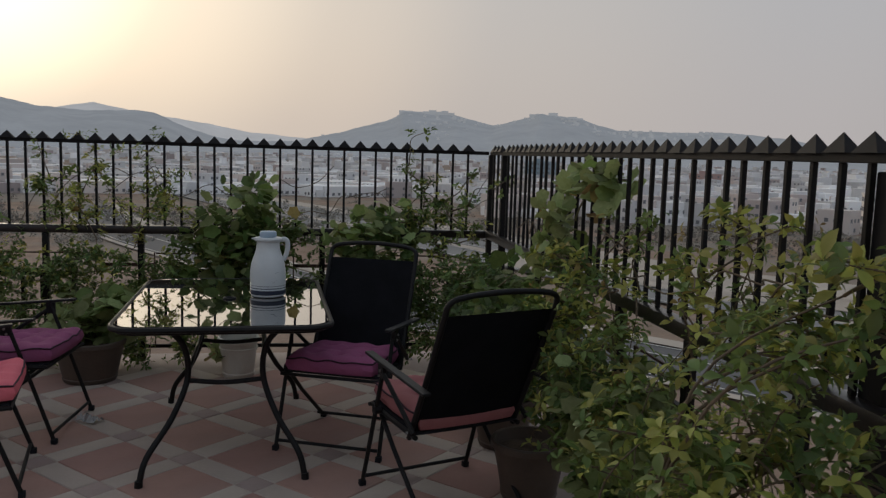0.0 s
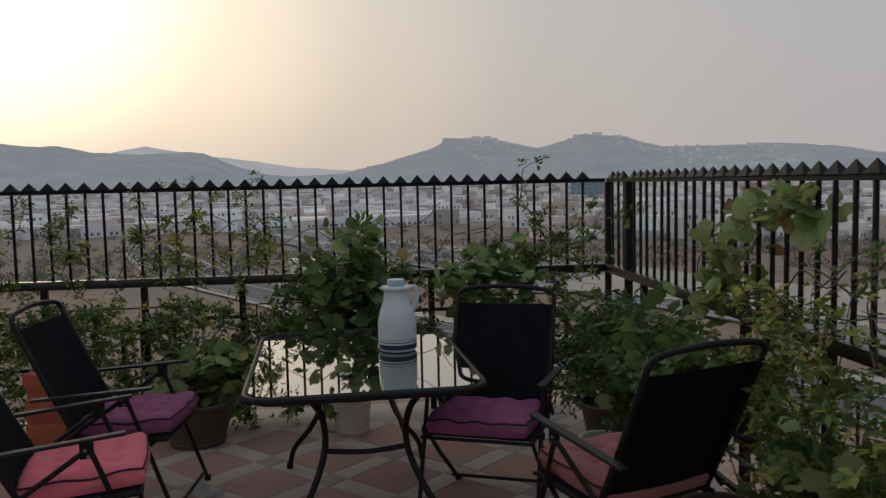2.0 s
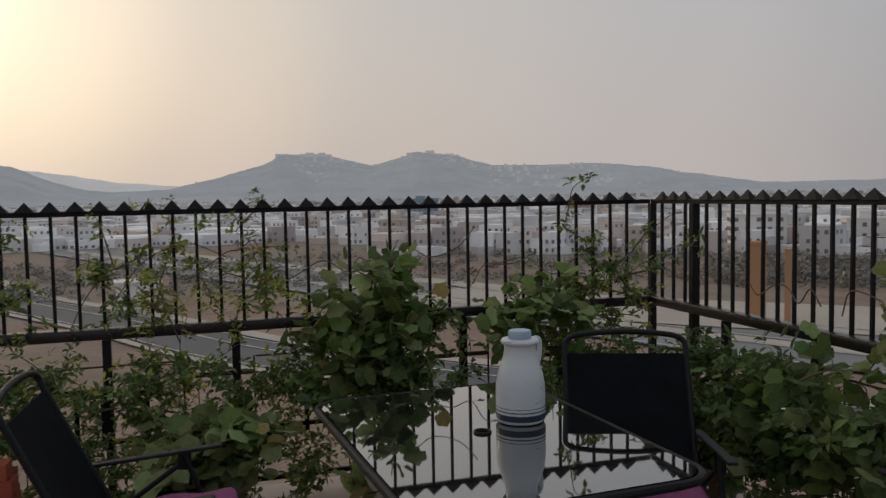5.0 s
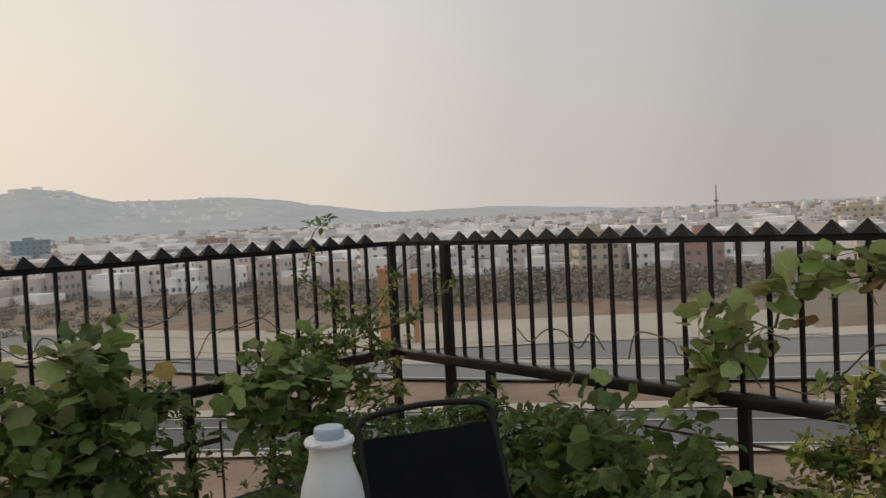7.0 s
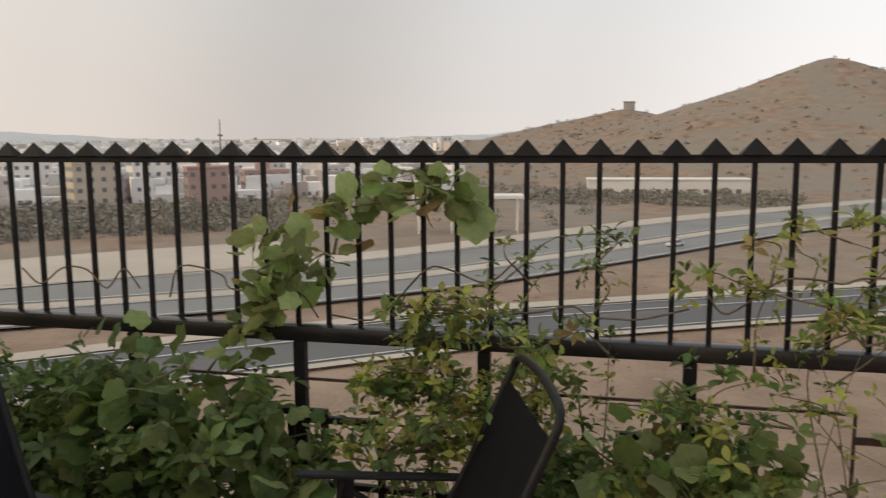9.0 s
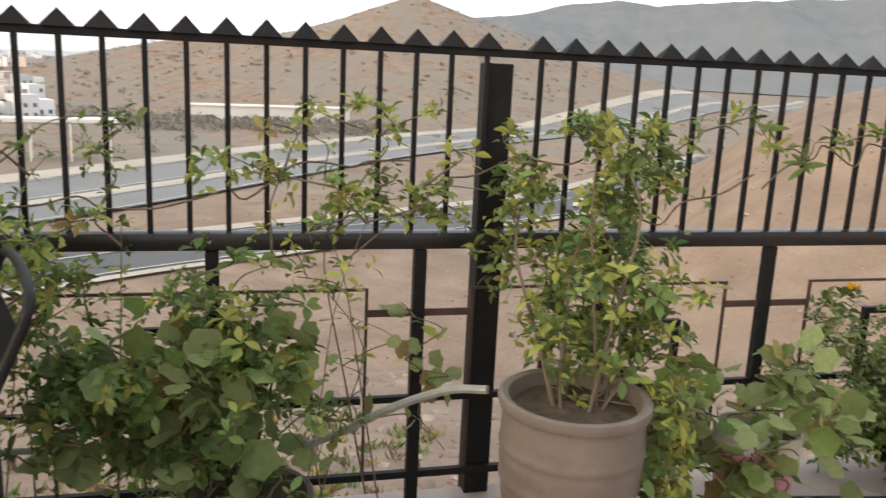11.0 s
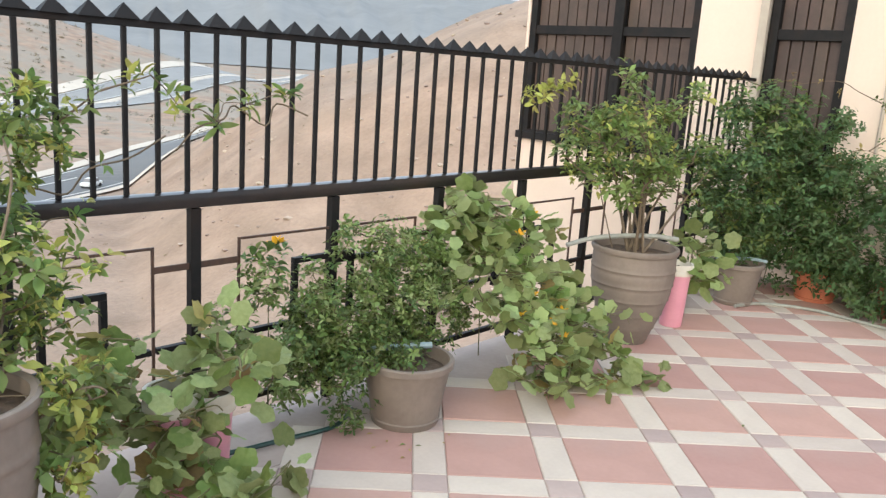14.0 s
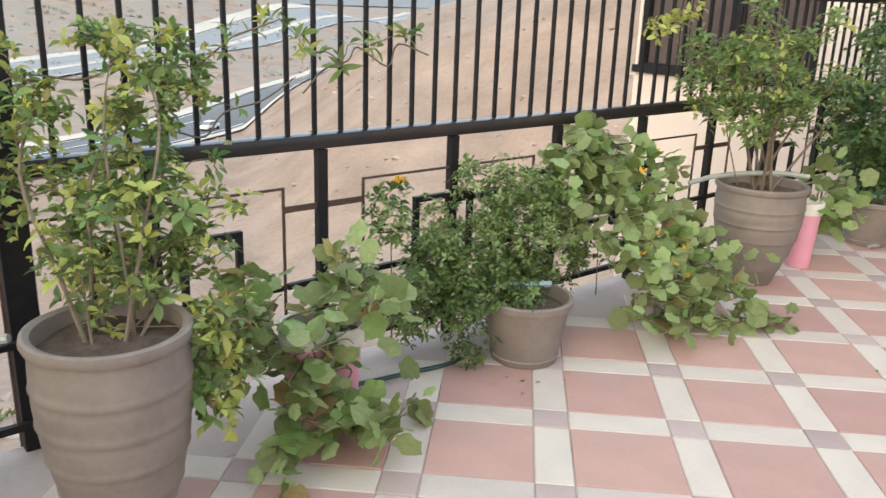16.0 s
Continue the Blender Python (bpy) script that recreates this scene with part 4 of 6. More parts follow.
# ---- furniture ----
def chair(label, at, cushion_m, cushion_label):
    """A folding sling armchair facing its own +y, origin on the floor under the seat."""
    c = thing("folding_armchair", label, "chair", at, group="chairs round the glass table")
    for s in (-1, 1):
        x = 0.255 * s
        part("back_tube", tube([(x, -0.15, 0.36), (x, -0.30, 0.66), (x, -0.425, 0.93)], 0.012, 10, flat=1.0), M_TUBE, c)
        part("front_leg", tube([(x * 1.08, 0.06, 0.625), (x * 1.08, 0.14, 0.40), (x * 1.08, 0.275, 0.012)], 0.0105, 8), M_TUBE, c)
        part("rear_leg", tube([(x * 0.94, 0.19, 0.395), (x * 0.94, 0.02, 0.25), (x * 0.94, -0.30, 0.012)], 0.0105, 8), M_TUBE, c)
        for y in (0.275, -0.30):
            part("rubber_foot", box((x * (1.08 if y > 0 else 0.94) - 0.015, y - 0.015, 0.0), (x * (1.08 if y > 0 else 0.94) + 0.015, y + 0.015, 0.028), 0.005), M_SLING, c)
        bm = box((-0.019, -0.36, -0.007), (0.019, 0.20, 0.007), 0.005)
        bmesh.ops.transform(bm, matrix=pose(x * 1.13, 0, 0.632, 4.5), verts=bm.verts)
        part("armrest", bm, M_ARM, c, "flat black armrest with worn sheen", smooth=False)
        part("arm_bracket", box((x * 1.12 - 0.010, 0.035, 0.565), (x * 1.12 + 0.010, 0.085, 0.630), 0.004), M_TUBE, c, smooth=False)
        part("arm_strut", tube([(x * 1.13, 0.055, 0.595), (x * 1.07, -0.225, 0.405)], 0.0105, 8), M_TUBE, c)
        part("hinge", tube([(x * 1.0, 0.13, 0.40), (x * 1.14, 0.13, 0.40)], 0.018, 12), M_TUBE, c)
        for y, z in ((0.055, 0.60), (0.066, 0.575), (-0.215, 0.41)):
            part("rivet", tube([(x * 1.13 + 0.008 * s, y, z), (x * 1.13 + 0.014 * s, y, z)], 0.006, 8), M_RIVET, c, "small pale steel rivet")
        part("seat_rail", tube([(x * 0.98, -0.20, 0.375), (x * 0.98, 0.24, 0.395)], 0.011, 8), M_TUBE, c)
    part("top_arch", tube(smooth_path([(-0.255, -0.425, 0.93), (-0.248, -0.440, 0.970), (-0.19, -0.450, 0.995), (0, -0.455, 1.008), (0.19, -0.450, 0.995), (0.248, -0.440, 0.970), (0.255, -0.425, 0.93)], 5), 0.012, 10), M_TUBE, c)
    for y, z in ((0.262, 0.05), (-0.27, 0.035), (0.24, 0.395)):
        part("stretcher", tube([(-0.265, y, z), (0.265, y, z)], 0.009, 8), M_TUBE, c)
    # sling of the back, slightly hollow
    bm = bmesh.new()
    n, rows, grid = 8, 12, []
    for i in range(rows + 1):
        t = i / rows
        y0, z0 = -0.155 - 0.265 * t, 0.37 + 0.55 * t
        grid.append([bm.verts.new((-0.245 + 0.49 * k / n, y0 - 0.022 * math.sin(math.pi * k / n) * math.sin(math.pi * (0.15 + 0.85 * t)), z0)) for k in range(n + 1)])
    for a, b in zip(grid, grid[1:]):
        for k in range(n):
            bm.faces.new((a[k], a[k + 1], b[k + 1], b[k]))
    bmesh.ops.solidify(bm, geom=bm.faces[:], thickness=0.006)
    part("back_sling", bm, M_SLING, c, "black woven mesh back")
    bm = box((-0.245, -0.19, 0.385), (0.245, 0.235, 0.392))
    for v in bm.verts:
        v.co.z += 0.02 * (v.co.y + 0.19) / 0.43
    part("seat_sling", bm, M_SLING, c, "black woven mesh seat")
    # boxed, tufted cushion with a piped edge
    N, W, D = 24, 0.238, 0.232

    def outline(u, w):
        return u * (1 - 0.05 * w * w) * W, w * (1 - 0.05 * u * u) * D + 0.03

    def lift(y):
        return 0.398 + 0.02 * (y + 0.19) / 0.43

    bm = bmesh.new()
    top, bot = [], []
    for i in range(N + 1):
        rt, rb = [], []
        for j in range(N + 1):
            u, w = -1 + 2 * i / N, -1 + 2 * j / N
            q = max(abs(u), abs(w))
            h = 0.066 + 0.030 * (1 - q ** 4) ** 0.5
            for a in (-0.48, 0.0, 0.48):
                for b in (-0.48, 0.0, 0.48):
                    d2 = (u - a) ** 2 + (w - b) ** 2
                    h -= 0.022 * math.exp(-d2 / 0.010) + 0.012 * math.exp(-d2 / 0.05)
                h -= 0.006 * math.exp(-((u - a) / 0.05) ** 2) * (1 - q) + 0.006 * math.exp(-((w - a) / 0.05) ** 2) * (1 - q)
            h += 0.0035 * math.sin(11 * u + 5 * w + at[0][3] * 9) + 0.003 * math.sin(7 * w - 9 * u)
            x, y = outline(u, w)
            rt.append(bm.verts.new((x, y, lift(y) + h)))
            rb.append(bm.verts.new((x * 0.98, y * 0.98, lift(y) + 0.002)))
        top.append(rt)
        bot.append(rb)
    for i in range(N):
        for j in range(N):
            bm.faces.new((top[i][j], top[i + 1][j], top[i + 1][j + 1], top[i][j + 1]))
            bm.faces.new((bot[i][j], bot[i][j + 1], bot[i + 1][j + 1], bot[i + 1][j]))
    edge = [(i, 0) for i in range(N)] + [(N, j) for j in range(N)] + [(i, N) for i in range(N, 0, -1)] + [(0, j) for j in range(N, 0, -1)]
    waist = [bm.verts.new((top[i][j].co.x * 1.035, (top[i][j].co.y - 0.03) * 1.035 + 0.03, lift(top[i][j].co.y) + 0.033)) for i, j in edge]
    for k in range(len(edge)):
        (i, j), (p, q) = edge[k], edge[(k + 1) % len(edge)]
        n = (k + 1) % len(edge)
        bm.faces.new((top[i][j], waist[k], waist[n], top[p][q]))
        bm.faces.new((waist[k], bot[i][j], bot[p][q], waist[n]))
    bmesh.ops.recalc_face_normals(bm, faces=bm.faces[:])
    seam = [tuple(top[i][j].co) for i, j in edge]
    cush = part("seat_cushion", bm, cushion_m, c, cushion_label)
    part("piping", tube([(x * 1.01, y, z) for x, y, z in seam], 0.0045, 6, closed=True), M_PIPING, cush, "dark piped edge")
    for a in (-0.48, 0.0, 0.48):
        for b in (-0.48, 0.0, 0.48):
            x, y = outline(a, b)
            part("button", lathe([(0, 0.0), (0.007, 0.001), (0.008, 0.004), (0.005, 0.007), (0, 0.008)], 10), cushion_m, cush).matrix_basis = pose(x, y, lift(y) + 0.062)
    return c


def faced(x, y, az, back=0.445):
    """Pose of a chair whose back's top is at x, y and that faces the azimuth az."""
    a = radians(az)
    return pose(x + back * math.sin(a), y + back * math.cos(a), 0, 0, 0, -az)


chair("black folding armchair with a plum tufted cushion", faced(-0.96, -0.89, 202), M_PURPLE, "plum purple tufted cushion")
chair("black folding armchair with a faded pink cushion", faced(-0.565, -2.52, -20), M_FADED, "faded dusty pink tufted cushion")
chair("black folding armchair with a plum tufted cushion", faced(-3.30, -0.96, 94), M_PURPLE, "plum purple tufted cushion")
chair("black folding armchair with a bright pink cushion", faced(-3.30, -1.84, 77), M_PINK, "bright coral pink tufted cushion")

# glass table
TW, TL, TZ = 0.97, 1.39, 0.745
table = thing("glass_table", "smoked glass patio table with curved black steel legs", "table", pose(-1.735, -1.23, 0, 0, 0, 3.2))


def rounded(w, l, r, n=8):
    out = []
    for cx, cy, a0 in ((w / 2 - r, l / 2 - r, 0), (-w / 2 + r, l / 2 - r, 90), (-w / 2 + r, -l / 2 + r, 180), (w / 2 - r, -l / 2 + r, 270)):
        for k in range(n + 1):
            a = radians(a0 + 90 * k / n)
            out.append((cx + r * math.cos(a), cy + r * math.sin(a)))
    return out


bm = bmesh.new()
loop = rounded(TW - 0.03, TL - 0.03, 0.11)
lo = [bm.verts.new((x, y, TZ - 0.007)) for x, y in loop]
hi = [bm.verts.new((x, y, TZ - 0.001)) for x, y in loop]
bm.faces.new(hi)
bm.faces.new(lo[::-1])
for k in range(len(lo)):
    j = (k + 1) % len(lo)
    bm.faces.new((lo[k], lo[j], hi[j], hi[k]))
part("glass_top", bm, M_GLASS, table, "dark smoked glass top", smooth=False)
part("rim", tube([(x, y, TZ - 0.014) for x, y in rounded(TW, TL, 0.12)], 0.0145, 8, closed=True), M_TUBE, table)
part("apron", tube([(x, y, TZ - 0.032) for x, y in rounded(TW - 0.05, TL - 0.05, 0.1)], 0.010, 8, closed=True), M_TUBE, table)
for sx in (-1, 1):
    for sy in (-1, 1):
        part("leg", tube(smooth_path([(sx * 0.27, sy * 0.50, TZ - 0.03), (sx * 0.19, sy * 0.44, 0.60), (sx * 0.175, sy * 0.42, 0.44), (sx * 0.24, sy * 0.50, 0.27), (sx * 0.34, sy * 0.60, 0.12), (sx * 0.37, sy * 0.635, 0.0)], 6), 0.0145, 10), M_TUBE, table)
        part("foot", tube([(sx * 0.37, sy * 0.635, 0.0), (sx * 0.368, sy * 0.632, 0.03)], 0.018, 10), M_TUBE, table)
    part("stretcher", tube([(sx * 0.175, -0.42, 0.46), (sx * 0.175, 0.42, 0.46)], 0.011, 8), M_TUBE, table)
for sy in (-1, 1):
    part("stretcher", tube(smooth_path([(-0.18, sy * 0.42, 0.43), (0, sy * 0.42, 0.415), (0.18, sy * 0.42, 0.43)], 4), 0.012, 8), M_TUBE, table)
part("parasol_ring", tube([(0.028 * math.cos(a), 0.028 * math.sin(a), TZ + 0.002) for a in (2 * math.pi * k / 24 for k in range(24))], 0.006, 8, closed=True), M_TUBE, table)

# vacuum jug
jug = thing("vacuum_jug", "white vacuum jug with navy bands and pale blue stopper", "jug", pose(-1.545, -1.135, TZ + 0.003, 0, 0, 205))
part("body", lathe([(0, 0), (0.085, 0), (0.092, 0.008), (0.0935, 0.03), (0.0935, 0.065), (0.0945, 0.10), (0.093, 0.14), (0.086, 0.18), (0.074, 0.215), (0.064, 0.245), (0.060, 0.275), (0.061, 0.30), (0.064, 0.306), (0, 0.306)], 48), M_WHITE, jug)
for z0, z1 in ((0.012, 0.036), (0.044, 0.049), (0.058, 0.061)):
    part("band", lathe([(0.0925, z0), (0.0948, z0 + 0.001), (0.0951, z1 - 0.001), (0.0925, z1)], 48), M_NAVY, jug, "navy blue band")
part("collar", lathe([(0.060, 0.292), (0.071, 0.296), (0.0735, 0.304), (0.070, 0.312), (0.058, 0.314), (0, 0.314)], 40), M_WHITE, jug)
bm = bmesh.new()
for vtx in ((0.062, -0.022, 0.298), (0.062, 0.022, 0.298), (0.094, 0, 0.308), (0.062, -0.022, 0.312), (0.062, 0.022, 0.312), (0.094, 0, 0.313)):
    bm.verts.new(vtx)
bm.verts.ensure_lookup_table()
for fc in ((0, 2, 1), (3, 4, 5), (0, 3, 5, 2), (1, 2, 5, 4), (0, 1, 4, 3)):
    bm.faces.new([bm.verts[k] for k in fc])
part("spout", bm, M_WHITE, jug)
part("stopper", lathe([(0.040, 0.312), (0.044, 0.318), (0.044, 0.338), (0.040, 0.345), (0, 0.347)], 36), M_BLUECAP, jug, "pale blue screw stopper")
part("handle", tube(smooth_path([(-0.058, 0, 0.296), (-0.098, 0, 0.298), (-0.112, 0, 0.275), (-0.106, 0, 0.225), (-0.088, 0, 0.185)], 6), 0.009, 10, flat=1.5), M_WHITE, jug)
part("printed_mark", tube([(0.0925 * math.cos(1.62 + 0.22 * math.cos(t)), 0.0925 * math.sin(1.62 + 0.22 * math.cos(t)), 0.112 + 0.016 * math.sin(t) * (1.2 + math.cos(t))) for t in (0.25 * k for k in range(21))], 0.0009, 5), M_NAVY, jug, "thin dark printed swirl")
part("printed_mark", tube([(0.0935 * math.cos(1.62 + a), 0.0935 * math.sin(1.62 + a), 0.09 + 0.01 * math.sin(9 * a)) for a in (-0.25 + 0.025 * k for k in range(20))], 0.0008, 5), M_NAVY, jug, "thin dark printed swirl")


# ---- pots ----
def soil(r, z, parent):
    bm = bmesh.new()
    g = [[bm.verts.new((r * q * math.cos(2 * math.pi * k / 24), r * q * math.sin(2 * math.pi * k / 24), z + 0.02 * (1 - q) + random.uniform(-0.006, 0.006))) for k in range(24)] for q in (1.0, 0.75, 0.5, 0.25, 0.05)]
    for a, b in zip(g, g[1:]):
        for k in range(24):
            bm.faces.new((a[k], a[(k + 1) % 24], b[(k + 1) % 24], b[k]))
    bm.faces.new(g[-1])
    part("soil", bm, M_SOIL, parent, "dark crumbly soil")


def urn(label, x, y, r, h, material, ribs=True, name="plant_pot"):
    p = thing(name, label, "plant pot", pose(x, y, 0, 0, 0, random.uniform(0, 90)))
    prof = [(0, 0), (r * 0.465, 0), (r * 0.48, 0.010)]
    belly = [(0.0, 0.48), (0.15, 0.60), (0.35, 0.765), (0.55, 0.885), (0.75, 0.945), (0.9, 0.945), (1.0, 0.93)]
    for k in range(1, 61):
        t = k / 60
        rad = r * float(np.interp(t, [q[0] for q in belly], [q[1] for q in belly]))
        # thrown ridges: a raised line over each shallow groove
        if ribs and k < 55:
            rad += {0: 0.0045, 1: 0.0015, 9: 0.001, 8: -0.002}.get(k % 10, 0.0)
        prof.append((rad, 0.010 + (h - 0.048) * t))
    rt = prof[-1][0]
    prof += [(rt + 0.010, h - 0.034), (rt + 0.016, h - 0.02), (rt + 0.013, h - 0.004), (rt + 0.004, h), (rt - 0.012, h - 0.006), (rt - 0.018, h - 0.05), (rt - 0.05, h - 0.2), (0, h - 0.2)]
    part("body", lathe(prof, 44), material, p)
    soil(rt - 0.016, h - 0.05, p)
    return p


def tub(label, x, y, r0, r1, h, material, name="plant_pot", lip=0.014, category="plant pot", filled=True):
    p = thing(name, label, category, pose(x, y, 0, 0, 0, random.uniform(0, 90)))
    part("body", lathe([(0, 0), (r0, 0), (r0 + 0.004, 0.008), (r0 + (r1 - r0) * 0.12 + 0.004, h * 0.10), (r0 + (r1 - r0) * 0.13, h * 0.12), (r0 + (r1 - r0) * 0.55, h * 0.5), (r1, h - 0.035), (r1 + lip, h - 0.03), (r1 + lip, h - 0.006), (r1 + lip * 0.6, h), (r1 - 0.006, h - 0.002), (r1 - 0.012, h - 0.06), (r1 - 0.03, h * 0.6), (0, h * 0.6)], 40), material, p)
    if filled:
        soil(r1 - 0.01, h - 0.055, p)
    return p


urn("large ribbed grey-brown clay urn holding a leafy shrub", -0.65, -3.90, 0.208, 0.65, M_CLAY)
urn("large ribbed grey-brown clay urn holding a rounded shrub", -0.42, -7.47, 0.25, 0.565, M_CLAY)
tub("grey-brown clay tub with creeping plants and a hose end", -0.41, -5.68, 0.14, 0.182, 0.285, M_CLAY)
tub("grey-brown clay tub beside leafy creepers", -0.46, -8.86, 0.125, 0.17, 0.30, M_CLAY)
tub("dark brown round clay pot under broad leaves", -2.74, -0.07, 0.16, 0.215, 0.27, M_DARKPOT)
for x, y in ((-0.30, -0.55), (-0.30, -1.45), (-0.33, -2.12), (-0.36, -3.05), (-1.1, 0.15)):
    tub("dark brown clay pot half hidden under foliage", x, y, 0.12, 0.165, 0.27, M_DARKPOT)
tub("weathered terracotta pot under a dense creeper", -0.80, -9.50, 0.13, 0.17, 0.22, M_TERRA)
tub("weathered terracotta pot under a dense creeper", -1.38, -9.50, 0.13, 0.17, 0.22, M_TERRA)
b = tub("white plastic paint bucket used as a planter", -1.80, -0.02, 0.10, 0.125, 0.27, M_BUCKET, name="plastic_bucket", category="bucket")
part("handle", tube([(0.133 * math.cos(a), 0.133 * math.sin(a), 0.16 - 0.05 * abs(math.sin(a))) for a in (math.pi * k / 12 for k in range(13))], 0.003, 6), M_IRON, b, "thin wire handle")
part("ring", lathe([(0.118, 0.19), (0.129, 0.192), (0.130, 0.20), (0.119, 0.203)], 36), M_BUCKET, b)
for x, y, h in ((-0.43, -4.60, 0.42), (-0.37, -4.76, 0.36), (-0.45, -7.97, 0.40)):
    p = thing("tall_planter", "tall pink plastic planter with a white rim", "plant pot", pose(x, y, 0))
    part("body", lathe([(0, 0), (0.066, 0), (0.068, 0.006), (0.084, h - 0.07), (0.07, h - 0.07), (0.06, h - 0.2), (0, h - 0.2)], 32), M_PINKPOT, p)
    part("rim", lathe([(0.084, h - 0.072), (0.094, h - 0.07), (0.096, h - 0.045), (0.093, h - 0.04), (0.097, h - 0.015), (0.094, h), (0.084, h - 0.002), (0.08, h - 0.06)], 32), M_BUCKET, p, "off-white ribbed rim")
    soil(0.082, h - 0.04, p)
b = tub("dark green bucket with a white rim by the fence", -4.08, -0.02, 0.13, 0.165, 0.36, M_GREENB, name="green_bucket", lip=0.006, category="bucket", filled=False)
part("rim", lathe([(0.166, 0.30), (0.176, 0.302), (0.178, 0.362), (0.168, 0.366), (0.160, 0.36), (0.160, 0.302)], 40), M_WHITE, b, "broad white rim")
tub("white plastic planter half hidden by leaves", -0.47, -0.98, 0.09, 0.115, 0.2, M_BUCKET)
# loose bricks in a stack
BRX, BRY = -3.64, 0.02
for k in range(6):
    for s in (0, 1):
        if k == 5 and s:
            continue
        tagged(part("brick", box((-0.115, -0.055, 0), (0.115, 0.055, 0.075), 0.004), M_BRICK, smooth=False), "orange-red fired brick in a loose stack", "brick", group="stack of bricks").matrix_world = pose(BRX + random.uniform(-0.01, 0.01), BRY + 0.115 * s, 0.0005 + 0.0765 * k, 0, 0, random.uniform(-4, 4))
# crumpled wrapper
bm = bmesh.new()
g = [[bm.verts.new((-0.075 + 0.15 * i / 9 + random.uniform(-0.008, 0.008), -0.035 + 0.07 * j / 5 + random.uniform(-0.008, 0.008), 0.004 + random.uniform(0, 0.04) * (0.3 + math.sin(math.pi * j / 5)))) for j in range(6)] for i in range(10)]
for i in range(9):
    for j in range(5):
        bm.faces.new((g[i][j], g[i + 1][j], g[i + 1][j + 1], g[i][j + 1]))
tagged(part("plastic_wrapper", bm, M_FILM, smooth=False), "crumpled clear plastic wrapper on the tiles", "litter").matrix_world = pose(-2.52, -0.94, 0.0, 0, 0, -35)
# hoses
tagged(part("garden_hose", tube(smooth_path([(-1.9, -9.05, 0.012), (-1.3, -9.10, 0.012), (-0.9, -9.12, 0.012), (-0.62, -8.95, 0.012), (-0.55, -8.70, 0.02)], 6), 0.012, 8), M_HOSE), "grey garden hose lying along the tiles", "hose")
tagged(part("hose_end", tube(smooth_path([(-0.22, -5.50, 0.285), (-0.29, -5.59, 0.30), (-0.37, -5.69, 0.312), (-0.44, -5.79, 0.318)], 5), 0.014, 8), M_BLUEHOSE), "grey-blue hose end resting on a clay tub", "hose")
tagged(part("hose_end", tube(smooth_path([(-0.20, -7.10, 0.56), (-0.28, -7.22, 0.60), (-0.38, -7.36, 0.618), (-0.50, -7.52, 0.622), (-0.60, -7.62, 0.61)], 5), 0.014, 8), M_HOSE), "grey hose laid over the urn", "hose")
tagged(part("hose_end", tube(smooth_path([(-0.30, -8.68, 0.29), (-0.40, -8.80, 0.312), (-0.52, -8.94, 0.315), (-0.60, -9.02, 0.30)], 5), 0.012, 8), M_BLUEHOSE), "grey-blue hose end resting on a clay tub", "hose")
tagged(part("garden_hose", tube(smooth_path([(-0.50, -3.70, 0.61), (-0.42, -3.60, 0.58), (-0.28, -3.46, 0.47), (-0.15, -3.33, 0.34), (-0.08, -3.2, 0.26)], 5), 0.013, 8), M_HOSE), "pale grey hose running from urn to fence", "hose")
tagged(part("garden_hose", tube(smooth_path([(-0.22, -4.75, 0.03), (-0.24, -4.95, 0.013), (-0.27, -5.15, 0.012), (-0.30, -5.38, 0.012), (-0.22, -5.55, 0.015)], 6), 0.010, 8), M_GREENB), "thin dark green hose lying at the fence foot", "hose")
tagged(part("water_pipe", tube([(-0.06, -0.3, 0.30), (-0.06, -2.6, 0.30)], 0.011, 8), M_HOSE), "pale water pipe along the fence foot", "pipe")


# ---- plants ----
LEAF = {}


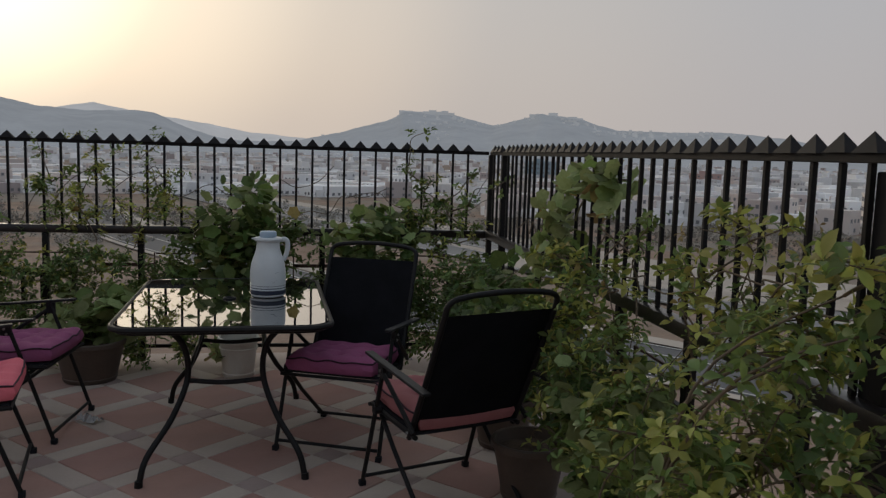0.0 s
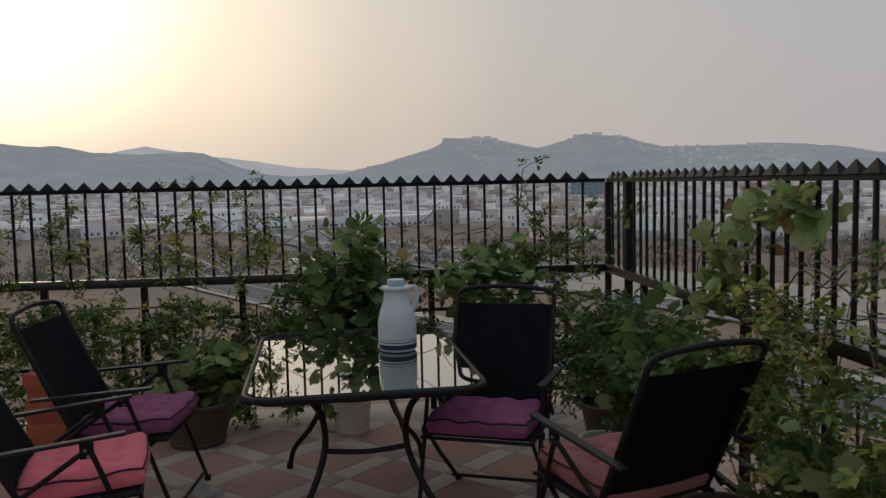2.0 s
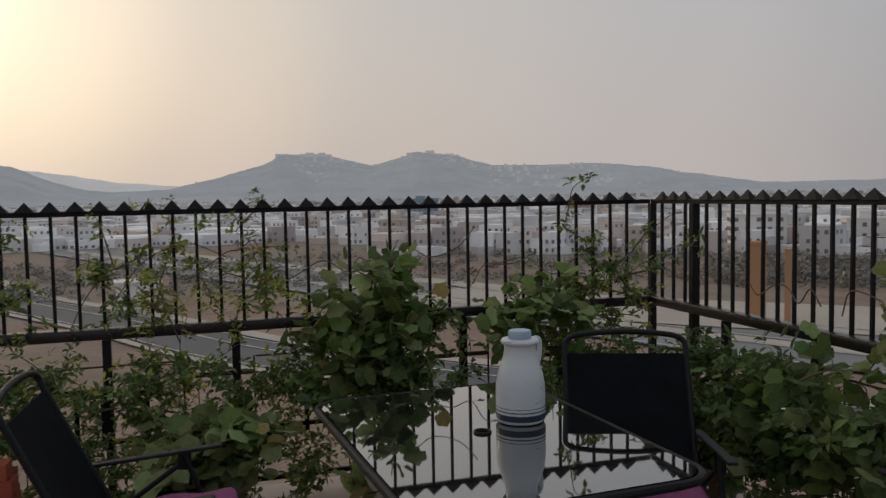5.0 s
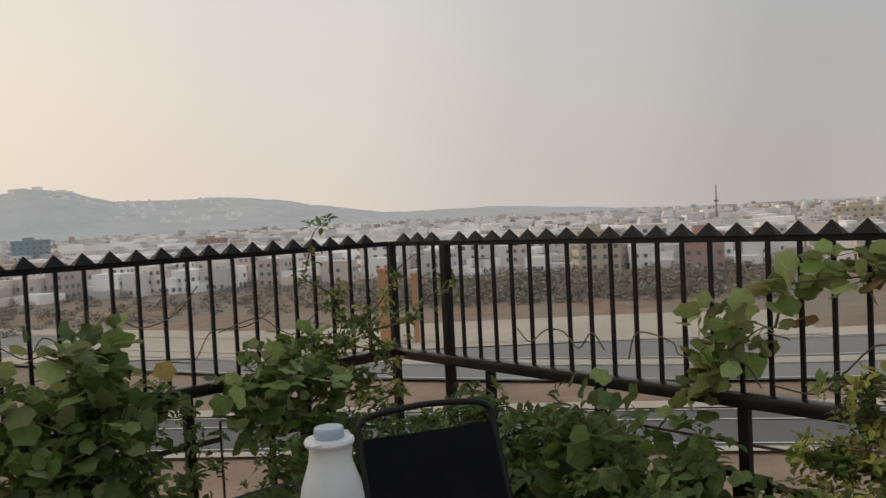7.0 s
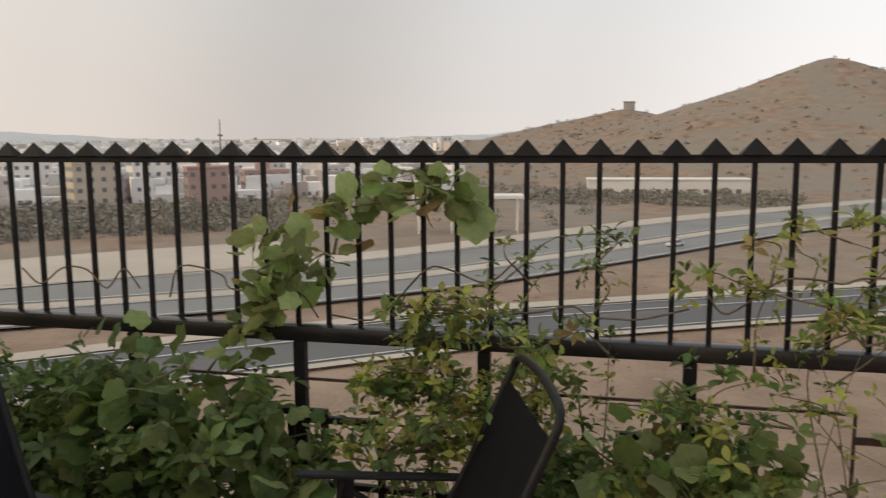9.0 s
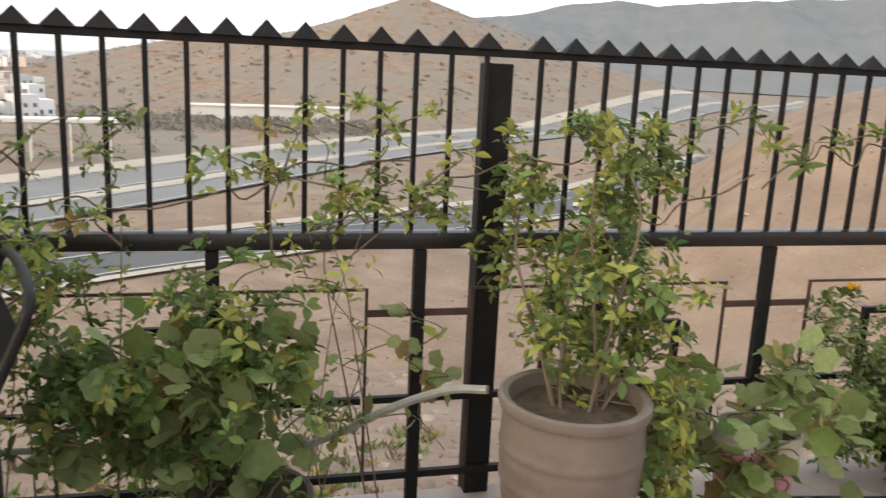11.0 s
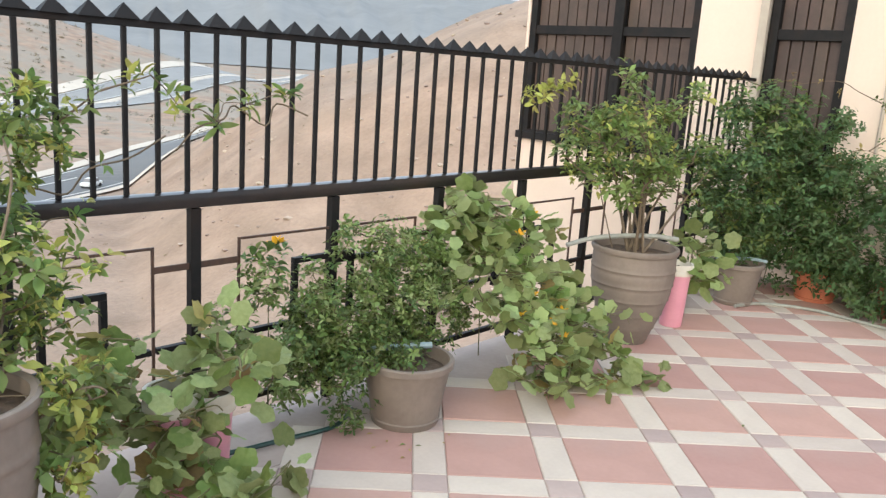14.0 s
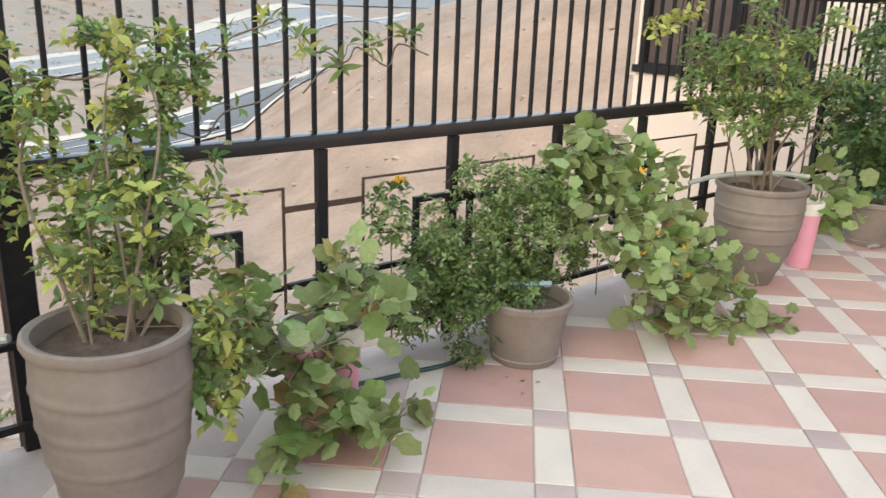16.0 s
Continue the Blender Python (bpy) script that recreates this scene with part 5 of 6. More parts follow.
def leaf_template(kind):
    """Vertices and faces of a leaf of length 1 that lies along +x, with its face up."""
    if kind in LEAF:
        return LEAF[kind]
    if kind == "oval":
        prof = ((0.0, 0.0, 0.0), (0.12, 0.03, 0.01), (0.34, 0.17, 0.03), (0.58, 0.215, 0.03), (0.80, 0.13, -0.01), (1.0, 0.0, -0.10))
    elif kind == "narrow":
        prof = ((0.0, 0.0, 0.0), (0.25, 0.11, 0.02), (0.5, 0.14, 0.03), (0.8, 0.09, -0.02), (1.0, 0.0, -0.12))
    else:
        prof = None
    if prof:
        V, F, rows = [], [], []
        for x, w, z in prof:
            if w == 0:
                rows.append([len(V)])
                V.append((x, 0, z))
            else:
                rows.append([len(V), len(V) + 1, len(V) + 2])
                V += [(x, -w, z + w * 0.35), (x, 0, z), (x, w, z + w * 0.35)]
        for a, b in zip(rows, rows[1:]):
            if len(a) == 1:
                F += [(a[0], b[0], b[1]), (a[0], b[1], b[2])]
            elif len(b) == 1:
                F += [(a[0], b[0], a[1]), (a[1], b[0], a[2])]
            else:
                F += [(a[0], b[0], b[1], a[1]), (a[1], b[1], b[2], a[2])]
    else:
        # broad leaf with five pointed, toothed lobes and a notch at the stalk
        turns = (-160, -140, -122, -105, -90, -76, -60, -44, -30, -15, 0, 15, 30, 44, 60, 76, 90, 105, 122, 140, 160)
        reach = (0.31, 0.44, 0.475, 0.45, 0.425, 0.47, 0.525, 0.48, 0.455, 0.505, 0.565)
        reach = reach + reach[-2::-1]
        n = len(turns) - 1
        V, F = [(0.0, 0.0, 0.0)], []
        V += [(0.40, 0, -0.03)]
        for k, deg in enumerate(turns):
            a, rad = radians(deg), reach[k] * 0.97
            V.append((0.40 + rad * math.cos(a), rad * 1.04 * math.sin(a), (0.035 if k % 4 == 2 else -0.03 if k % 4 == 0 else 0.0) - 0.25 * rad * rad))
        for k in range(n):
            F.append((1, 2 + k, 3 + k))
        F += [(0, 2, 1), (0, 1, 2 + n)]
    LEAF[kind] = (np.array(V, float), F)
    return LEAF[kind]


def rot_to(d, n, twist):
    d = d.normalized()
    s = n.cross(d)
    if s.length < 1e-3:
        s = d.orthogonal()
    s.normalize()
    u = d.cross(s)
    return Matrix((d, s, u)).transposed() @ Matrix.Rotation(twist, 3, "X")


def leaves_mesh(name, placed, kind, material):
    T, F = leaf_template(kind)
    V, FF = [], []
    for k, (p, R, s) in enumerate(placed):
        V.append((T * s) @ np.array(R).T + np.array(p))
        o = k * len(T)
        FF += [tuple(i + o for i in f) for f in F]
    me = bpy.data.meshes.new(name)
    me.from_pydata(np.concatenate(V).tolist(), [], FF)
    me.materials.append(material)
    me.polygons.foreach_set("use_smooth", [True] * len(me.polygons))
    return me


BROAD = {}


def broad_leaf(material, g):
    """One of a few warped broad leaves, shared between plants."""
    key = (material.name, g.randrange(7))
    if key not in BROAD:
        T, F = leaf_template("broad")
        T = T.copy()
        h = random.Random(str(key))
        a, b, c = h.uniform(0.05, 0.34), h.uniform(-0.28, 0.12), h.uniform(2, 5)
        T[:, 2] += -a * T[:, 1] ** 2 * 1.5 + b * T[:, 0] ** 2 + 0.045 * np.sin(c * 3 * T[:, 0] + 7 * T[:, 1])
        T[:, 1] *= h.uniform(0.9, 1.12)
        me = bpy.data.meshes.new("leaf")
        me.from_pydata(T.tolist(), [], F)
        me.materials.append(material)
        me.polygons.foreach_set("use_smooth", [True] * len(me.polygons))
        BROAD[key] = me
    return BROAD[key]


def plant(name, label, base, targets, leaf, size, per, mats, seed, stem=0.006, droop=0.0, up=0.35, stem_m=None, category="shrub", bare=0.3, spread=0.05, flowers=0, stiff=0.25, trunks=0):
    """Stems that run from base points to targets, with leaves along their outer part.
    leaf: oval or narrow (joined foliage), or broad (each leaf its own piece)."""
    g = random.Random(seed)
    P = thing(name, label, category)
    bm = bmesh.new()
    placed = {m.name: [] for m, w in mats}
    mat_of = {m.name: m for m, w in mats}
    tips = []
    nodes = [Vector(q) for q in base]
    order = sorted(targets, key=lambda q: min((Vector(q) - n0).length for n0 in nodes[:len(base)]))
    if trunks:
        first = order[2::max(1, len(order) // trunks)]
        order = first + [q for q in order if q not in first]
    for num, tgt in enumerate(order):
        e = Vector(tgt)
        trunk = trunks and num < len(first)
        b = Vector(base[num % len(base)]) if trunk else min(nodes, key=lambda q: (q - e).length * g.uniform(0.8, 1.3) + 0.4 * max(0.0, q.z - e.z))
        mid = b.lerp(e, 0.55) + Vector((g.gauss(0, 0.06), g.gauss(0, 0.06), stiff * (e - b).length * g.uniform(0.3, 1.0)))
        tail = e + Vector((g.gauss(0, 0.03), g.gauss(0, 0.03), -droop * (e - b).length))
        path = smooth_path([b, b.lerp(mid, 0.5) + Vector((g.gauss(0, 0.02), g.gauss(0, 0.02), 0.02)), mid, e, tail] if droop else [b, b.lerp(mid, 0.5), mid, e], 4)
        tube(path, stem * g.uniform(0.7, 1.2) * (1.3 if trunk else 0.7 if trunks else 1.0), 6, 0.35, bm=bm)
        n = len(path)
        nodes += path[2 * n // 5:-1:2]
        tips.append(path[-1])
        single = leaf == "broad"
        count_here = max(1, int(per * (1.45 if single else 0.52) * g.uniform(0.7, 1.3)))
        for k in range(count_here):
            t = 1.0 if k == 0 and not single else bare + (1 - bare) * g.random() ** 0.8
            i = min(int(t * (n - 1)), n - 2)
            p = path[i].lerp(path[i + 1], 1.0 if t == 1.0 else g.random())
            along = (path[i + 1] - path[i]).normalized()
            out = Vector((g.gauss(0, 1), g.gauss(0, 1), g.gauss(0.1, 0.7))).normalized()
            p = p + out * g.uniform(0.0, spread * 1.4)
            m = g.choices([q[0].name for q in mats], [q[1] for q in mats])[0]
            if single:
                d = (along * g.uniform(0.0, 0.7) + out + Vector((0, 0, -0.15))).normalized()
                nrm = Vector((g.gauss(0, 0.55), g.gauss(0, 0.55), up + 0.55)).normalized()
                placed[m].append((p, rot_to(d, nrm, g.uniform(-0.5, 0.5)), size * g.uniform(0.55, 1.25)))
                continue
            # a rosette of leaves round the shoot, the outer ones longer
            axis = (along * 0.5 + out * 0.7 + Vector((0, 0, up + 0.25))).normalized()
            side = axis.orthogonal().normalized()
            turn0 = g.uniform(0, 6.28)
            big = size * g.uniform(0.7, 1.2)
            for q in range(g.randint(3, 6)):
                ang = turn0 + 2.4 * q
                lean = g.uniform(0.15, 0.75) if q else 1.0
                round_ = side * math.cos(ang) + axis.cross(side) * math.sin(ang)
                d = (round_ + axis * lean * 0.8 + Vector((0, 0, -0.12))).normalized()
                nrm = (axis + Vector((g.gauss(0, 0.3), g.gauss(0, 0.3), 0.2))).normalized()
                placed[m].append((p + axis * g.uniform(-0.25, 0.25) * size, rot_to(d, nrm, g.uniform(-0.4, 0.4)), big * g.uniform(0.6, 1.15) * (0.7 if q == 0 else 1.0)))
    part("branchwork", bm, stem_m or M_VINE, P)["kind"] = "stuff"
    for mname, L in placed.items():
        if not L:
            continue
        if leaf == "broad":
            g.shuffle(L)
            for p, R, s in L[:200]:
                o = new("leaf", broad_leaf(mat_of[mname], g))
                o.parent = P
                o.matrix_basis = Matrix.Translation(p) @ R.to_4x4() @ Matrix.Scale(s, 4)
            if len(L) > 200:
                o = new("foliage", leaves_mesh("foliage", L[200:], leaf, mat_of[mname]))
                o.parent = P
                o["kind"] = "stuff"
        else:
            o = new("foliage", leaves_mesh("foliage", L, leaf, mat_of[mname]))
            o.parent = P
            o["kind"] = "stuff"
    for k in range(flowers):
        p = tips[g.randrange(len(tips))] + Vector((g.gauss(0, 0.04), g.gauss(0, 0.04), 0.03))
        bm = bmesh.new()
        c = bm.verts.new((0, 0, 0))
        ring = []
        for q in range(20):
            a = 2 * math.pi * q / 20
            r = 0.032 * (0.75 + 0.3 * math.cos(5 * a))
            ring.append(bm.verts.new((r * math.cos(a), r * math.sin(a), 0.018 + 0.006 * math.cos(5 * a))))
        for q in range(20):
            bm.faces.new((c, ring[q], ring[(q + 1) % 20]))
        o = part("flower", bm, M_FLOWER, P, "yellow squash flower")
        o.matrix_basis = Matrix.Translation(p) @ pose(0, 0, 0, g.uniform(-50, 50), g.uniform(-70, 0), g.uniform(0, 360))
    return P


def blob(n, c, r, seed, shell=0.5, zmin=0.02, xmax=0.05):
    """n points in an ellipsoid, more of them near its skin."""
    g = random.Random(seed)
    out = []
    while len(out) < n:
        v = Vector((g.gauss(0, 1), g.gauss(0, 1), g.gauss(0, 1))).normalized() * (shell + (1 - shell) * g.random())
        p = (c[0] + v.x * r[0], c[1] + v.y * r[1], c[2] + v.z * r[2])
        if p[2] > zmin and p[0] < xmax:
            out.append(p)
    return out


def boxy(n, lo, hi, seed):
    g = random.Random(seed)
    return [tuple(g.uniform(a, b) for a, b in zip(lo, hi)) for _ in range(n)]


GREEN = [(M_L_MID, 0.55), (M_L_DARK, 0.3), (M_L_YEL, 0.15)]
DEEP = [(M_L_DARK, 0.65), (M_L_MID, 0.35)]
LIME = [(M_L_YEL, 0.45), (M_L_MID, 0.5), (M_L_DRY, 0.05)]
SQUASH = [(M_L_BROAD, 0.72), (M_L_MID, 0.24), (M_L_DRY, 0.04)]
SQUASHD = [(M_L_BROAD, 0.38), (M_L_MID, 0.36), (M_L_DARK, 0.25), (M_L_DRY, 0.01)]
IVY = [(M_L_IVY, 0.8), (M_L_DARK, 0.2)]

# along the north fence
plant("squash_vine", "broad-leaved green vine heaped on the north rail", [(-1.95, 0.15, 0.05), (-1.6, 0.15, 0.1)], blob(42, (-1.78, 0.26, 0.92), (0.47, 0.18, 0.36), 21, 0.35, 0.1), "broad", 0.105, 7, SQUASHD, 21, stem=0.005, category="vine", bare=0.45, spread=0.09)
plant("leafy_vine", "dense green leaves under the broad vine", [(-1.75, 0.15, 0.05)], blob(80, (-1.76, 0.30, 0.70), (0.56, 0.14, 0.44), 22, 0.3, 0.1), "oval", 0.07, 18, DEEP, 22, stem=0.004, category="vine", spread=0.08)
plant("squash_vine", "broad-leaved vine at the corner of the fences", [(-0.9, 0.15, 0.22), (-0.5, 0.1, 0.05)], blob(42, (-0.86, 0.24, 0.93), (0.40, 0.14, 0.29), 23, 0.3, 0.1), "broad", 0.10, 5, SQUASHD, 23, stem=0.005, category="vine", spread=0.08)
plant("twiggy_shrub", "twiggy small-leaved shrub reaching over the fence corner", [(-0.45, 0.2, 0.05), (-0.3, 0.1, 0.05)], blob(34, (-0.38, 0.26, 1.05), (0.36, 0.16, 0.40), 24, 0.4, 0.1) + [(-0.47, 0.36, 1.70), (-0.62, 0.36, 1.45), (-0.10, 0.32, 1.42), (-0.02, 0.1, 1.35), (-0.05, -0.1, 1.3)], "oval", 0.052, 17, GREEN, 24, stem=0.006, stem_m=M_STEM, spread=0.05)
plant("corner_shrub", "dense dark shrub filling the fence corner", [(-0.4, 0.0, 0.05)], blob(80, (-0.62, 0.12, 0.50), (0.56, 0.24, 0.44), 25, 0.3, 0.05) + blob(60, (-0.30, -0.30, 0.50), (0.24, 0.45, 0.46), 125, 0.3, 0.05), "oval", 0.055, 20, DEEP, 25, stem=0.005, spread=0.07)
for k, (x, n, top, sd) in enumerate(((-2.45, 9, 1.50, 31), (-2.95, 10, 1.50, 32), (-3.55, 12, 1.35, 33), (-4.2, 10, 1.3, 34), (-4.9, 8, 1.2, 35), (-2.2, 7, 1.25, 36), (-3.25, 12, 1.45, 131), (-2.7, 11, 1.2, 132), (-3.9, 10, 1.4, 133))):
    g = random.Random(sd)
    plant("climber", "thin climbing plant with small leaves on the railings", [(x, 0.36, 0.03)], [(x + g.gauss(0, 0.20), 0.40 + g.uniform(-0.05, 0.03), g.uniform(0.45, top)) for _ in range(n)] + [(x + g.gauss(0, 0.05), 0.40, top + 0.1)], "oval", 0.05, 26, LIME if k % 2 else GREEN, sd, stem=0.004, stem_m=M_STEM, category="climber", bare=0.15, spread=0.06)
plant("fence_foot_plants", "low mixed greenery along the foot of the north fence", [(x, 0.25, 0.0) for x in (-4.2, -3.6, -3.0, -2.6, -2.2)], boxy(400, (-4.8, 0.14, 0.06), (-2.1, 0.40, 0.80), 37), "oval", 0.052, 16, GREEN + [(M_L_DARK, 0.35)], 37, stem=0.004, bare=0.2, spread=0.07)
plant("squash_plant", "broad pale green leaves over a dark pot", [(-2.74, -0.07, 0.22), (-2.4, 0.15, 0.05)], blob(40, (-2.62, 0.02, 0.43), (0.46, 0.20, 0.2), 38, 0.3, 0.24), "broad", 0.12, 4, SQUASH, 38, stem=0.004, spread=0.05)
plant("squash_plant", "broad leaves trailing near the white bucket", [(-1.85, 0.15, 0.03)], blob(12, (-1.95, 0.12, 0.16), (0.25, 0.12, 0.12), 39, 0.3, 0.08), "broad", 0.11, 2.5, SQUASH, 39, stem=0.004, spread=0.04)
# wandering tendrils through the upper bars
for k in range(9):
    g = random.Random(50 + k)
    x = -3.6 + 0.42 * k
    pts = [(x, 0.42, g.uniform(1.0, 1.2))]
    for q in range(6):
        pts.append((pts[-1][0] + g.uniform(0.05, 0.16), 0.42 + g.uniform(-0.03, 0.03), min(1.5, pts[-1][2] + g.uniform(-0.08, 0.13))))
    tagged(part("tendril", tube(smooth_path(pts, 4), 0.003, 5), M_STEM), "thin bare brown tendril across the bars", "tendril")
for k in range(8):
    g = random.Random(70 + k)
    y = -0.5 - 0.62 * k
    pts = [(-0.02, y, g.uniform(1.0, 1.15))]
    for q in range(6):
        pts.append((-0.02 + g.uniform(-0.04, 0.02), pts[-1][1] - g.uniform(0.05, 0.15), min(1.45, max(0.99, pts[-1][2] + g.uniform(-0.08, 0.12)))))
    tagged(part("tendril", tube(smooth_path(pts, 4), 0.0035, 5), M_STEM), "thin bare brown tendril across the bars", "tendril")

# along the east fence, corner to the tall post
plant("dark_shrub", "dense dark green shrub pressed against the east fence", [(-0.28, -0.55, 0.22), (-0.28, -1.45, 0.22)], blob(120, (-0.24, -0.95, 0.50), (0.22, 0.90, 0.45), 41, 0.3, 0.05), "oval", 0.07, 17, DEEP, 41, stem=0.005, spread=0.08)
plant("squash_vine", "broad-leaved vine hanging below the east rail", [(-0.28, -0.8, 0.1), (-0.28, -1.6, 0.1)], blob(46, (-0.24, -1.15, 0.62), (0.14, 0.95, 0.32), 42, 0.4, 0.1), "broad", 0.10, 6, [(M_L_BROAD, 0.2), (M_L_MID, 0.3), (M_L_DARK, 0.5)], 42, stem=0.005, category="vine", spread=0.09)
g = random.Random(43)
plant("climbing_squash", "big-leaved vine climbing the spiked bars", [(-0.10, -1.30, 0.80)], [(-0.03 + g.uniform(-0.05, 0.02), -1.40 - 0.58 * t + g.gauss(0, 0.07), 0.98 + 0.48 * t + g.gauss(0, 0.04)) for t in (0.05, 0.1, 0.15, 0.2, 0.25, 0.3, 0.4, 0.45, 0.55, 0.62, 0.7, 0.8, 0.9, 0.97)] + [(-0.03, -2.05 - 0.06 * q, 1.50 - 0.03 * q) for q in range(4)], "broad", 0.092, 7, SQUASH, 43, stem=0.005, category="vine", bare=0.6, spread=0.06, up=0.0)
plant("yellowish_shrub", "yellow-green small-leaved shrub rising past the rail", [(-0.30, -2.15, 0.22)], blob(70, (-0.20, -2.25, 0.80), (0.17, 0.46, 0.42), 44, 0.35, 0.1), "oval", 0.052, 18, LIME + [(M_L_DARK, 0.3)], 44, stem=0.005, stem_m=M_STEM, spread=0.06)
plant("squash_vine", "broad green leaves behind an armchair", [(-0.34, -2.9, 0.22)], blob(40, (-0.20, -2.82, 0.48), (0.15, 0.42, 0.36), 45, 0.35, 0.1), "broad", 0.11, 5, SQUASH, 45, stem=0.005, category="vine", spread=0.08, up=0.1)
plant("mixed_shrub", "mixed leafy shrub low against the fence", [(-0.34, -3.05, 0.22), (-0.3, -2.5, 0.05)], blob(75, (-0.27, -2.85, 0.52), (0.18, 0.60, 0.50), 46, 0.3, 0.05), "oval", 0.055, 17, GREEN, 46, stem=0.005, spread=0.07)
plant("leggy_shrub", "leggy yellow-green shrub leaning through the bars", [(-0.34, -3.2, 0.2)], [(-0.08 + random.Random(k).uniform(-0.12, 0.04), -2.9 - 0.13 * k, 1.05 + 0.2 * random.Random(k + 9).random()) for k in range(8)], "oval", 0.055, 14, LIME, 47, stem=0.004, stem_m=M_STEM, bare=0.45, spread=0.05)
for k, y in enumerate((-2.42, -2.33, -2.65, -3.27, -3.42, -3.11)):
    g = random.Random(340 + k)
    plant("climber", "thin climbing plant with small leaves on the railings", [(-0.12, y, 0.1)], [(-0.05 + g.uniform(-0.05, 0.03), y + g.gauss(0, 0.12), g.uniform(0.7, 1.34)) for _ in range(5)], "oval", 0.04, 13, LIME if k % 2 else GREEN, 340 + k, stem=0.004, stem_m=M_STEM, category="climber", bare=0.3, spread=0.05)
g = random.Random(351)
plant("squash_vine", "thin squash vine straggling over the lower rails", [(-0.10, -3.30, 0.02)], [(-0.07 + g.uniform(-0.05, 0.03), g.uniform(-3.75, -3.15), g.uniform(0.2, 0.75)) for _ in range(12)], "broad", 0.08, 2.2, [(M_L_BROAD, 0.7), (M_L_YEL, 0.2), (M_L_DRY, 0.1)], 351, stem=0.0035, category="vine", spread=0.04, up=0.0)
plant("fence_sprays", "long leafy sprays leaning on the bars by the tall post", [(-0.22, -3.45, 0.1)], [(-0.06 + g.uniform(-0.08, 0.02), g.uniform(-3.75, -3.0), g.uniform(0.95, 1.4)) for _ in range(13)], "oval", 0.05, 11, LIME, 352, stem=0.0035, stem_m=M_STEM, bare=0.5, spread=0.05)
# the shrub in the big urn
plant("potted_shrub", "leafy yellow-green shrub growing in a clay urn", [(-0.65 + 0.06 * math.cos(a), -3.91 + 0.06 * math.sin(a), 0.54) for a in range(6)], blob(40, (-0.46, -4.07, 0.82), (0.21, 0.30, 0.20), 61, 0.5, 0.66) + blob(48, (-0.20, -4.08, 1.10), (0.18, 0.40, 0.36), 161, 0.4, 0.7, -0.04), "oval", 0.052, 17, [(M_L_MID, 0.5), (M_L_YEL, 0.36), (M_L_DARK, 0.14)], 61, trunks=11, stem=0.0052, stem_m=M_STEM, bare=0.4, spread=0.05)
plant("potted_shrub_skirt", "low shoots hanging over the urn's rim", [(-0.66, -3.98, 0.60)], [(-0.74, -4.13, 0.62), (-0.70, -4.18, 0.57), (-0.76, -4.10, 0.42), (-0.75, -4.16, 0.38), (-0.72, -4.14, 0.45), (-0.60, -4.22, 0.60), (-0.52, -4.27, 0.56), (-0.46, -4.32, 0.48), (-0.56, -4.28, 0.38), (-0.66, -4.20, 0.66)], "oval", 0.058, 20, LIME + [(M_L_MID, 0.3)], 62, stem=0.004, stem_m=M_STEM, bare=0.6, droop=0.08)
plant("fence_sprays", "long sprays of small leaves through the bars", [(-0.5, -4.0, 0.55)], [(-0.06, -4.3 - 0.14 * k, 1.15 + 0.3 * random.Random(k + 3).random()) for k in range(8)], "narrow", 0.07, 12, GREEN, 63, stem=0.004, stem_m=M_STEM, bare=0.5, spread=0.05)
# squash in the pink planters
plant("squash_plant", "broad-leaved squash spilling from pink planters", [(-0.43, -4.60, 0.38), (-0.37, -4.76, 0.33)], blob(40, (-0.44, -4.58, 0.42), (0.24, 0.42, 0.26), 64, 0.5, 0.14), "broad", 0.088, 5.5, [(M_L_BROAD, 0.66), (M_L_MID, 0.22), (M_L_DRY, 0.12)], 64, stem=0.005, spread=0.05, droop=0.08)
plant("squash_plant", "squash leaves trailing over the floor edge", [(-0.43, -4.60, 0.36)], blob(20, (-0.60, -4.60, 0.12), (0.20, 0.34, 0.11), 65, 0.4, 0.04), "broad", 0.092, 6, SQUASH, 65, stem=0.004, spread=0.04)
# small-leaved creeper round the tub
plant("creeper", "dense small-leaved creeper covering the railing foot", [(-0.36, -5.66, 0.24), (-0.12, -5.3, 0.02), (-0.12, -6.0, 0.02)], blob(190, (-0.18, -5.66, 0.40), (0.20, 0.80, 0.44), 66, 0.35, 0.02), "oval", 0.036, 40, [(M_L_MID, 0.55), (M_L_BROAD, 0.22), (M_L_DARK, 0.23)], 66, stem=0.003, spread=0.06, bare=0.15)
plant("creeper", "small-leaved creeper hanging over a clay tub", [(-0.38, -5.68, 0.25)], blob(30, (-0.30, -5.55, 0.29), (0.20, 0.34, 0.07), 67, 0.3, 0.12) + [(-0.36, -5.42, 0.08), (-0.40, -5.40, 0.04), (-0.30, -5.42, 0.1)], "oval", 0.034, 30, DEEP, 67, stem=0.003, spread=0.05, droop=0.15)
plant("marigold", "dark leafy stem with an orange-yellow flower", [(-0.1, -5.2, 0.02)], [(-0.05, -5.22, 0.72), (-0.06, -5.16, 0.68), (-0.05, -5.28, 0.66)], "oval", 0.06, 14, DEEP, 68, stem=0.004, flowers=2)
